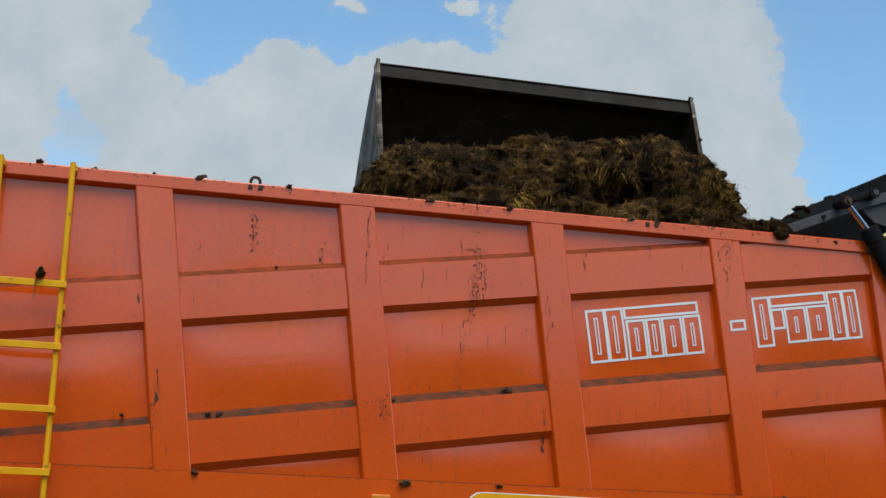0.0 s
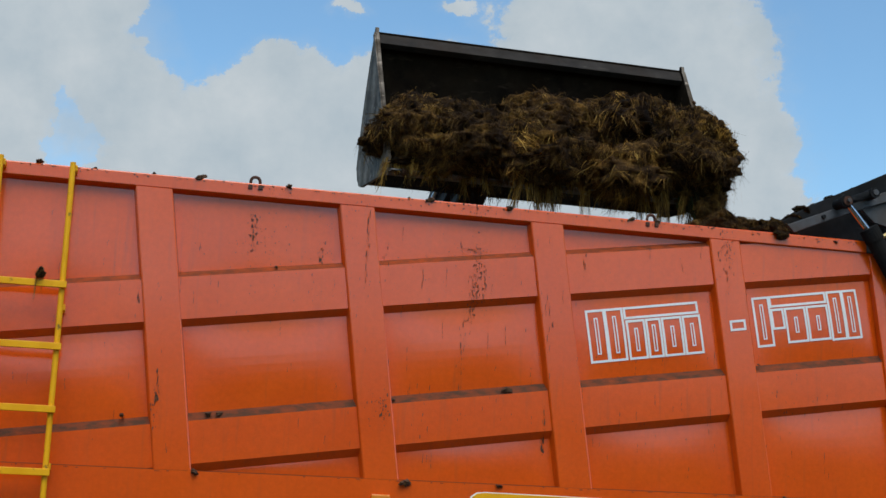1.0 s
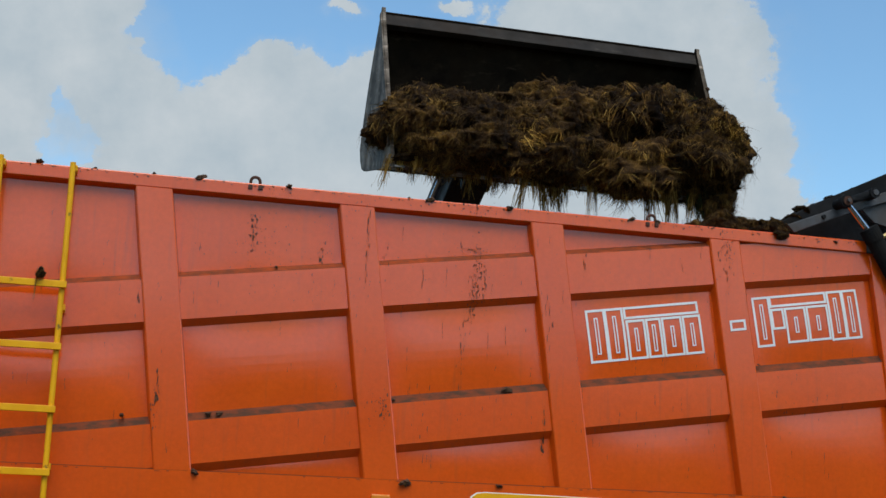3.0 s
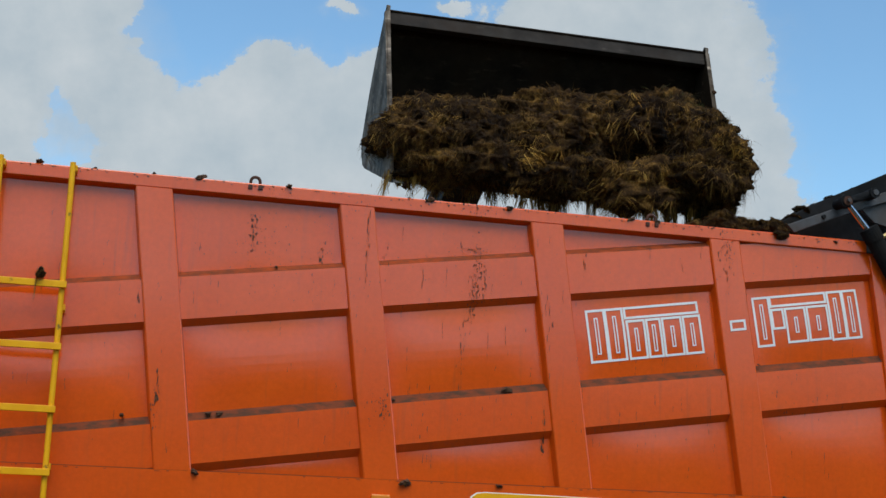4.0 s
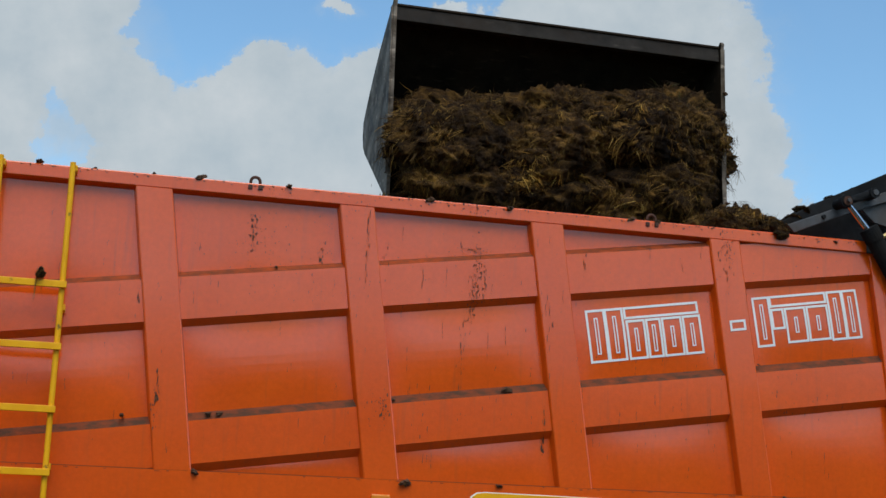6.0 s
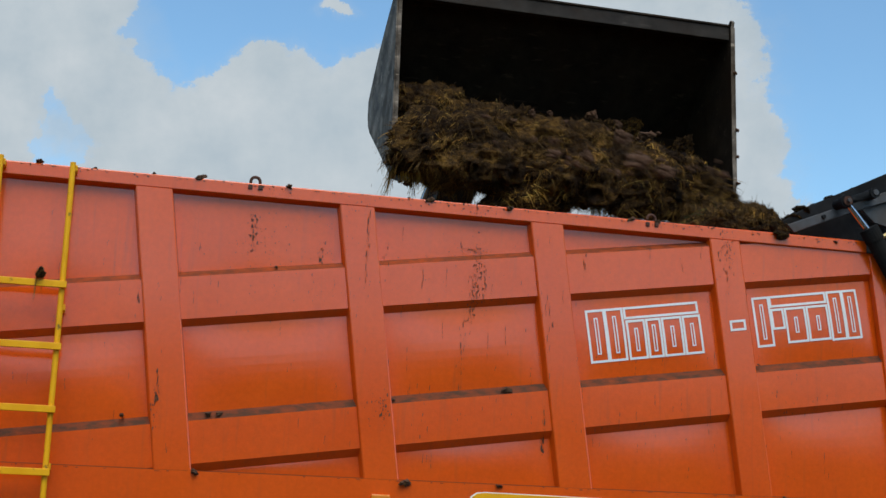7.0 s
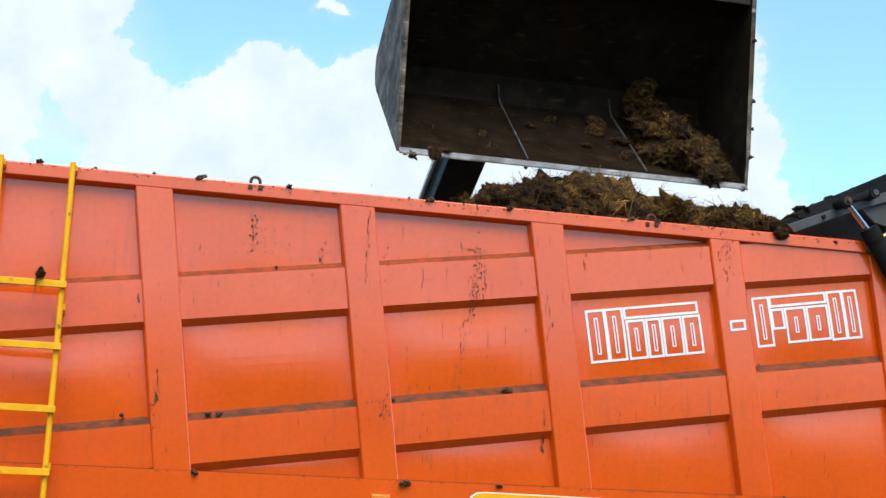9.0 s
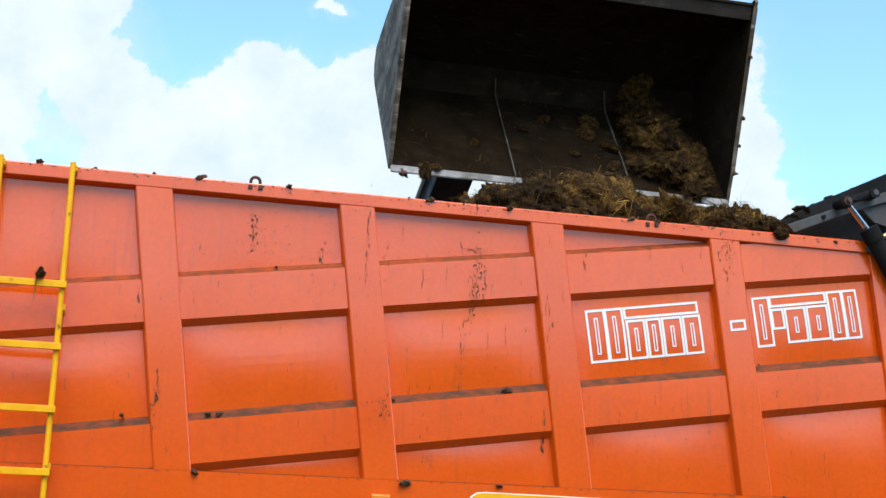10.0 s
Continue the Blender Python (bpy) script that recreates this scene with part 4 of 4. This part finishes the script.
    # what sticks to the bucket to the end
    for x, a, b, s in ((1.66, 0.26, 0.06, 0.48), (1.78, 0.18, 0.07, 0.5), (1.88, 0.22, 0.06, 0.55), (1.68, 0.44, 0.08, 0.55), (1.97, 0.34, 0.06, 0.42), (1.80, 0.40, 0.09, 0.62), (1.70, 0.58, 0.09, 0.55), (1.86, 0.58, 0.07, 0.4),
                       (1.68, 0.70, 0.11, 0.45), (1.68, 0.82, 0.16, 0.32), (0.20, 0.01, 0.015, 0.20), (0.28, 0.03, 0.02, 0.15), (1.93, 0.06, 0.05, 0.34), (1.94, 0.18, 0.06, 0.46), (1.74, 0.74, 0.13, 0.4), (1.70, 0.86, 0.22, 0.3), (1.98, 0.10, 0.05, 0.3), (0.9, 0.5, 0.025, 0.12), (0.55, 0.3, 0.025, 0.1),
                       (1.05, 0.62, 0.025, 0.14), (1.30, 0.5, 0.03, 0.2), (1.36, 0.62, 0.03, 0.22), (1.42, 0.2, 0.03, 0.16), (1.2, 0.3, 0.025, 0.12), (1.46, 0.4, 0.03, 0.2)):
        local = Matrix.Translation((x, a, b)) @ pose(0, 0, 0, *spin())
        ob = muck_thing((MATS[int(x * 10) % 3] if s > 0.25 else CLUMPS[int(x * 10) % 6]), bucket_pose(0) @ local, (s, s, s * (0.85 if s > 0.25 else 0.6)), "ragged clump of straw manure stuck inside the bucket", "manure stuck in the bucket")
        ATTACHED.append((ob, local))


build_heap()


def build_spill():
    """Lumps and bits that go over the near wall."""
    big = [(2.12, 7.36, 0.62), (2.24, 7.34, 0.60), (2.20, 7.30, 0.5), (2.22, 7.24, 0.5), (2.33, 7.27, 0.45), (2.42, 7.22, 0.35), (2.15, 7.33, 0.4), (2.6, 7.2, 0.3), (2.85, 7.3, 0.35), (3.05, 7.42, 0.3),
           (2.3, 7.38, 0.4), (2.5, 7.40, 0.4), (2.75, 7.44, 0.36), (2.95, 7.40, 0.32), (2.4, 7.46, 0.36), (3.15, 7.36, 0.3), (2.25, 7.30, 0.5), (2.36, 7.33, 0.45), (2.28, 7.16, 0.3), (2.5, 7.13, 0.25),
           (2.2, 7.42, 0.4), (2.65, 7.42, 0.3), (2.08, 7.40, 0.34), (2.05, 7.33, 0.28), (2.56, 7.36, 0.4), (2.72, 7.30, 0.3), (2.18, 7.26, 0.42), (2.45, 7.28, 0.36), (1.72, 7.33, 0.2), (3.3, 7.30, 0.26), (2.9, 7.22, 0.24), (2.35, 7.18, 0.36), (2.5, 7.20, 0.34), (2.65, 7.18, 0.26), (2.8, 7.2, 0.28), (2.45, 7.24, 0.36), (2.14, 7.46, 0.45), (2.10, 7.27, 0.62), (2.25, 7.20, 0.52), (2.02, 7.29, 0.42), (2.35, 7.24, 0.5), (2.5, 7.25, 0.42), (2.62, 7.48, 0.4), (3.35, 7.45, 0.28)]
    for i, (x, t0, s) in enumerate(big):
        SPILLED.append((x, min(t0, 7.37), s * 0.64, CHUNKS[i % 5], "muck_clump", "torn falling clump of dark straw manure"))
    for i in range(130):
        SPILLED.append((RND.gauss(2.66, 0.40), RND.uniform(7.04, 7.5), 0.03 + 0.15 * RND.random() ** 2.2, BITS[i % 5], "muck_bit", "small falling lump of manure"))
    for i in range(14):
        SPILLED.append((RND.uniform(2.3, 3.5), RND.uniform(7.5, 7.66), RND.uniform(0.04, 0.10), BITS[i % 5], "muck_bit", "small falling lump of manure"))
    made = []
    for x, t0, s, mesh, name, label in SPILLED:
        local = Matrix.Translation((min(max(x - 1.45, 0.2), 1.95), RND.uniform(0.2, 0.6), RND.uniform(0.12, 0.35)))
        ob = muck_thing(mesh, bucket_pose(0) @ local, (s * RND.uniform(0.6, 1.3), s * RND.uniform(0.5, 0.9), s * RND.uniform(0.6, 1.4)), label, "manure falling over the side", name)
        made.append((ob, local, x, t0))
    return made


SPILL = build_spill()


def build_load():
    """The load already in the trailer, and lumps that lie on it at the near edge."""
    n, m = 90, 34
    verts, faces = [], []
    for i in range(n + 1):
        for j in range(m + 1):
            x = REAR_END + 0.06 + (3.92 - REAR_END - 0.06) * i / n
            y = 0.115 + (BODY_DEPTH - 0.18) * j / m
            z = 2.78 + 0.10 * noise.noise((x * 2, y * 2, 3)) + 0.05 * noise.noise((x * 7, y * 7, 1)) + 0.25 * math.exp(-((x - 3.3) / 0.5) ** 2)
            verts.append((x, y, z))
    for i in range(n):
        for j in range(m):
            a = i * (m + 1) + j
            faces.append((a, a + m + 1, a + m + 2, a + 1))
    base = len(verts)
    ring = [i * (m + 1) for i in range(n + 1)] + [n * (m + 1) + j for j in range(1, m + 1)] + [i * (m + 1) + m for i in range(n - 1, -1, -1)] + [j for j in range(m - 1, 0, -1)]
    for i in ring:
        verts.append((verts[i][0], verts[i][1], 1.23))
    for i in range(len(ring)):
        j = (i + 1) % len(ring)
        faces.append((ring[i], ring[j], base + j, base + i))
    faces.append(tuple(base + i for i in range(len(ring)))[::-1])
    load = new("muck_load", mesh_of("muck_load", verts, faces, [MUCK]))
    tagged(load, "brown straw manure filling the trailer body", "manure", kind="stuff")
    for x, y, z, s in ((3.02, 0.22, 3.06, 0.5), (3.20, 0.2, 3.08, 0.5), (3.54, 0.18, 3.09, 0.36), (3.12, 0.28, 3.08, 0.5), (3.25, 0.3, 3.11, 0.5), (3.36, 0.27, 3.05, 0.42), (3.40, 0.18, 3.10, 0.40), (3.47, 0.18, 3.10, 0.40), (3.0, 0.32, 3.02, 0.4), (3.62, 0.25, 3.08, 0.4)):
        muck_thing(CLUMPS[int(x * 20) % 6], pose(x, y, z, *spin()), (s, s, s * 0.8), "clump of straw manure lying at the trailer rim", "manure at the rim")


build_load()


# clods left on the rim, the ledges and the ladder
def build_clods():
    spots = [(-0.46, 3.075, 0.02, 0.09), (0.30, 3.07, 0.01, 0.10), (0.74, 3.065, 0.0, 0.09), (1.46, 3.065, 0.0, 0.09), (1.88, 3.06, 0.0, 0.10), (-0.20, 3.068, 0.01, 0.05),
             (0.08, 3.068, 0.01, 0.05), (1.35, 3.067, 0.01, 0.05), (2.55, 3.065, 0.0, 0.07), (2.7, 3.062, 0.0, 0.06), (3.415, 3.045, -0.012, 0.17), (3.40, 3.065, 0.0, 0.15), (3.74, 3.045, -0.003, 0.05),
             (1.90, 2.128, 0.02, 0.11), (0.42, 1.925, 0.02, 0.08), (0.47, 1.93, 0.02, 0.06), (1.31, 2.045, 0.02, 0.09), (0.37, 1.652, -0.005, 0.11), (1.39, 1.645, -0.006, 0.12), (1.87, 1.648, -0.005, 0.07),
             (2.28, 2.2, 0.02, 0.04), (0.7, 2.66, 0.02, 0.05), (3.29, 2.345, 0.02, 0.04), (0.02, 1.90, 0.02, 0.06), (-0.40, 2.515, -0.115, 0.16), (3.42, 1.655, -0.005, 0.05)]
    for i, (x, z, y, s) in enumerate(spots):
        muck_thing(CLUMPS[i % 6] if s > 0.12 else BITS[i % 5], pose(x, y, z, *spin()), (s * RND.uniform(0.5, 1.1), s * 0.6, s * RND.uniform(0.4, 0.75)), "small dried clod of manure on the trailer", "clods on the trailer", "muck_clod")


build_clods()
muck_thing(STRINGS[0], pose(-0.40, -0.112, 2.525, 0, 0, 20), (0.15, 0.15, 0.5), "dark tuft of straw caught on the ladder rung", "clods on the trailer", "muck_clod")


for gx, gz, gs in ((3.42, 3.13, 0.20), (3.48, 3.165, 0.18), (3.55, 3.20, 0.12), (3.63, 3.255, 0.15), (3.70, 3.29, 0.08), (3.80, 3.338, 0.10), (3.95, 3.41, 0.05), (4.08, 3.468, 0.06), (3.50, 3.14, 0.16), (3.59, 3.205, 0.12)):
    muck_thing(CLUMPS[int(gx * 100) % 6], pose(gx, 0.16, gz - 0.01, *spin()), (gs * 1.15, gs, gs * 0.7), "dark clod of straw manure caught on the raised gate", "clods on the gate", "muck_clod")
for lx, la, lb, ls in ((BW + 0.02, 0.30, 0.44, 0.045), (BW + 0.02, 0.20, 0.30, 0.035), (BW + 0.015, 0.52, 0.74, 0.05), (BW + 0.02, 0.10, 0.16, 0.05),
                       (0.08, -0.02, -0.01, 0.09), (0.04, 0.0, -0.008, 0.06), (BW - 0.03, -0.02, 0.0, 0.06), (1.1, -0.03, 0.0, 0.05), (0.75, -0.02, -0.01, 0.045)):
    stuck = Matrix.Translation((lx, la, lb)) @ pose(0, 0, 0, *spin())
    ATTACHED.append((muck_thing(BITS[int(lb * 90) % 5], bucket_pose(0) @ stuck, ls, "small clod of manure stuck to the bucket", "clods on the bucket", "muck_clod"), stuck))


def build_flecks():
    """Splashes and runs of dried dirt on the paint: thin ragged scales."""
    rnd = random.Random(9)
    verts, faces = [], []

    def scale_at(x, z, w, h):
        base = len(verts)
        n = 9
        y = wall_y(x, z) - 0.0035
        verts.append((x, y, z))
        for k in range(n):
            a = math.tau * k / n
            r = rnd.uniform(0.35, 1.2)
            px, pz = x + w * r * math.cos(a), z + h * r * math.sin(a)
            verts.append((px, wall_y(px, pz) - 0.0025 if abs(wall_y(px, pz) - wall_y(x, z)) < 0.006 else y + 0.001, pz))
        for k in range(n):
            faces.append((base, base + 1 + k, base + 1 + (k + 1) % n))

    # centre x, z, spread in x and z, how many, size, how much longer than wide
    spots = [(0.58, 2.83, 0.012, 0.06, 34, 0.0065, 1.9), (0.60, 2.78, 0.05, 0.06, 22, 0.004, 1.4), (0.92, 2.76, 0.012, 0.03, 14, 0.007, 2.4), (0.95, 2.90, 0.02, 0.03, 5, 0.003, 1),
             (1.72, 2.70, 0.013, 0.09, 80, 0.005, 1.8), (1.70, 2.56, 0.012, 0.08, 60, 0.0045, 2.6), (1.66, 2.30, 0.012, 0.13, 18, 0.0035, 6), (1.70, 2.835, 0.05, 0.008, 50, 0.006, 0.8), (1.76, 2.66, 0.008, 0.08, 30, 0.004, 3),
             (0.17, 1.97, 0.008, 0.05, 22, 0.005, 3.5), (0.165, 2.0, 0.006, 0.06, 8, 0.006, 4), (1.27, 1.97, 0.015, 0.05, 20, 0.006, 2), (1.22, 2.02, 0.03, 0.04, 16, 0.005, 1.5),
             (3.07, 2.96, 0.012, 0.05, 26, 0.0045, 2.2), (3.12, 2.93, 0.012, 0.06, 22, 0.004, 2.5), (3.10, 2.85, 0.012, 0.08, 10, 0.0035, 4), (1.145, 2.85, 0.005, 0.12, 26, 0.004, 6), (1.05, 2.98, 0.04, 0.04, 14, 0.004, 1.5),
             (1.72, 3.03, 0.05, 0.02, 36, 0.005, 1.2), (0.7, 3.03, 0.05, 0.02, 10, 0.004, 1.2), (2.1, 1.93, 0.006, 0.06, 18, 0.006, 4), (2.11, 2.42, 0.006, 0.10, 10, 0.004, 5),
             (1.65, 2.82, 0.01, 0.04, 8, 0.004, 3), (1.25, 2.75, 0.012, 0.05, 8, 0.003, 5), (0.05, 2.48, 0.005, 0.05, 8, 0.004, 4), (2.3, 2.82, 0.01, 0.06, 8, 0.003, 5),
             (1.0, 2.62, 0.3, 0.06, 24, 0.003, 3), (0.8, 2.58, 0.25, 0.10, 16, 0.003, 5), (1.45, 2.60, 0.3, 0.06, 16, 0.003, 5), (2.0, 2.55, 0.1, 0.08, 12, 0.003, 5),
             (2.6, 1.96, 0.2, 0.02, 6, 0.004, 2), (3.5, 2.13, 0.1, 0.06, 10, 0.003, 5), (3.62, 2.86, 0.1, 0.05, 6, 0.003, 2), (2.45, 2.02, 0.006, 0.05, 6, 0.003, 4), (1.46, 2.0, 0.02, 0.1, 10, 0.003, 6)]
    for x, z, sx, sz, count, size, tall in spots:
        for _ in range(count * 2):
            big = 0.16 + 0.75 * rnd.random() ** 3
            scale_at(rnd.gauss(x, sx), rnd.gauss(z, sz), size * big * rnd.uniform(0.6, 1.2), size * tall * big * rnd.uniform(0.7, 1.5))
    # thin runs scattered over the sheets and the posts
    for _ in range(170):
        tall = 0.006 + 0.03 * rnd.random() ** 2
        x, z = rnd.uniform(-0.5, 3.9), rnd.uniform(1.75, 2.95)
        for j in range(rnd.randrange(1, 4)):
            scale_at(x + rnd.gauss(0, 0.002), z - j * tall * 1.3, rnd.uniform(0.0008, 0.002), tall * rnd.uniform(0.4, 1.0))
    for _ in range(100):
        scale_at(rnd.gauss(0.75, 0.22) + rnd.choice((0, 0, 1.0, 2.4)), rnd.uniform(2.5, 2.95), rnd.uniform(0.0008, 0.003), rnd.uniform(0.001, 0.006))
    for _ in range(150):
        scale_at(rnd.uniform(-0.6, 3.9), RIM_TOP - 0.004 - abs(rnd.gauss(0, 0.012)), rnd.uniform(0.002, 0.008), rnd.uniform(0.002, 0.006))
    for _ in range(45):
        scale_at(rnd.uniform(-0.6, 3.6), LIP - 0.003 - abs(rnd.gauss(0, 0.003)), rnd.uniform(0.003, 0.014), rnd.uniform(0.001, 0.003))
    ob = new("dirt_splash", mesh_of("dirt_splash", verts, faces, [DIRT]))
    ob.parent = trailer
    tagged(ob, "dried brown dirt splashes and runs", kind="stuff")


build_flecks()


# ---------------------------------------------------------------- what moves
def motions():
    drift = VIEW.to_3x3() @ Vector((-14.0, -1.8, 0.0))
    walk(cloud_bank, [(0.0, CLOUD_AT), (10.0, Matrix.Translation(drift) @ CLOUD_AT)])
    times = [r[0] for r in BUCKET_ROWS]
    walk(bucket, [(t, bucket_pose(t)) for t in times])
    walk(boom, [(t, boom_pose(t)) for t in times])
    for ob, local in ATTACHED:
        walk(ob, [(t, bucket_pose(t) @ local) for t in times])
    rnd = random.Random(21)
    for ob, local, go, x, shift in FALLING:
        tucked = Matrix.Translation((shift, 0.0, 0.0)) @ local
        rows = [(t, bucket_pose(t) @ (tucked if t > 5.1 else local)) for t in times if t < go - 0.05] + [(go, bucket_pose(go) @ (tucked if go > 5.1 else local))]
        if ob in HANGING:
            rows = [(t, Matrix.Translation(m.translation) @ local.to_3x3().to_4x4()) for t, m in rows]
        local = tucked if go > 5.1 else local
        if 6.55 < go < 7.5 and local.translation.z > 0.2 and ob not in HANGING:
            rows = [(t, m) for t, m in rows if t < 6.0] + [(6.25, bucket_pose(6.25) @ local)]
            settle = min(1.0, max(0.0, (local.translation.x - 0.6) / 0.8))
            local = Matrix.Translation((0.0, -0.05 - 0.10 * settle, -0.12 - 0.16 * settle)) @ local
            rows += [(t, bucket_pose(t) @ local) for t in times if 6.6 < t < go - 0.05] + [(go, bucket_pose(go) @ local)]
        if 7.5 < go:
            rows = [(t, m) for t, m in rows if t < 6.95] + [(6.95, bucket_pose(6.95) @ local)]
            local = Matrix.Translation((0.0, rnd.uniform(0.12, 0.32) - local.translation.y, rnd.uniform(0.05, 0.10) - local.translation.z)) @ local
            rows += [(t, bucket_pose(t) @ local) for t in (7.3, 7.5, go)]
        lip_x = min(max(local.translation.x + rnd.uniform(0.0, 0.15), 0.22), 1.95)
        slide = 0.15 if go < 5.1 else 0.25
        over = bucket_pose(go + slide) @ Matrix.Translation(Vector((lip_x, -0.03, 0.12)) - local.translation) @ local
        rows.append((go + slide, over))
        wx = min(max(1.45 + x * 0.96 + rnd.uniform(0.08, 0.38), 1.88), 3.6)
        wy = rnd.uniform(0.38, 1.2) if wx < 2.9 else rnd.uniform(0.30, 0.62)
        wy = max(wy, 0.14 + 0.34 * max(ob.scale))
        wz = pile_top(wx) + (0.02 if wx < 2.9 else 0.07) - (0.25 if wx < 2.9 else 0.22) * max(ob.scale) - 0.20 * abs(wy - 0.55)
        if go < 5.1:
            wx, wy, wz = 3.36 + rnd.uniform(-0.08, 0.08), 0.42, 3.09
        turn = over.to_quaternion().to_matrix().to_4x4() @ pose(0, 0, 0, rnd.uniform(-50, 50), rnd.uniform(-30, 30), rnd.uniform(-30, 30))
        rest = Matrix.Translation((wx, wy, wz)) @ turn
        rows += [(go + 2 * slide, rest), (10.0, rest)]
        walk(ob, rows)
    for ob, local, mid, rest in SLUMPING:
        rows = [(t, bucket_pose(t) @ local) for t in times if t < 6.0] + [(6.5, bucket_pose(6.5) @ local)]
        turn = rows[-1][1].to_3x3().to_4x4()
        end = Matrix.Translation(rest) @ turn @ pose(0, 0, 0, 40, 10, 15)
        walk(ob, rows + [(6.8, Matrix.Translation(mid) @ turn @ pose(0, 0, 0, 15, 5, 5)), (7.1, end), (10.0, end)])
    for ob, local, x, t0 in SPILL:
        lead = t0 - 0.2
        rows = [(t, bucket_pose(t) @ local) for t in times if t < lead - 0.05] + [(lead, bucket_pose(lead) @ local)]
        y = rnd.uniform(-0.30, -0.14)
        turn = rnd.uniform(-60, 60), rnd.uniform(-60, 60), rnd.uniform(-40, 40)
        ground_ = 0.2 * ob.scale[0]
        for i in range(9):
            dt = i * 0.1
            z = max(ground_, 3.16 + 0.25 * ob.scale[0] - 0.8 * dt - 4.9 * dt * dt)
            rows.append((t0 + dt, pose(x + 0.15 * dt * (x - 2.4), y - 0.25 * dt, z, *(a * i * 0.4 for a in turn))))
            if z <= ground_:
                break
        rows.append((10.0, rows[-1][1]))
        walk(ob, rows)


motions()
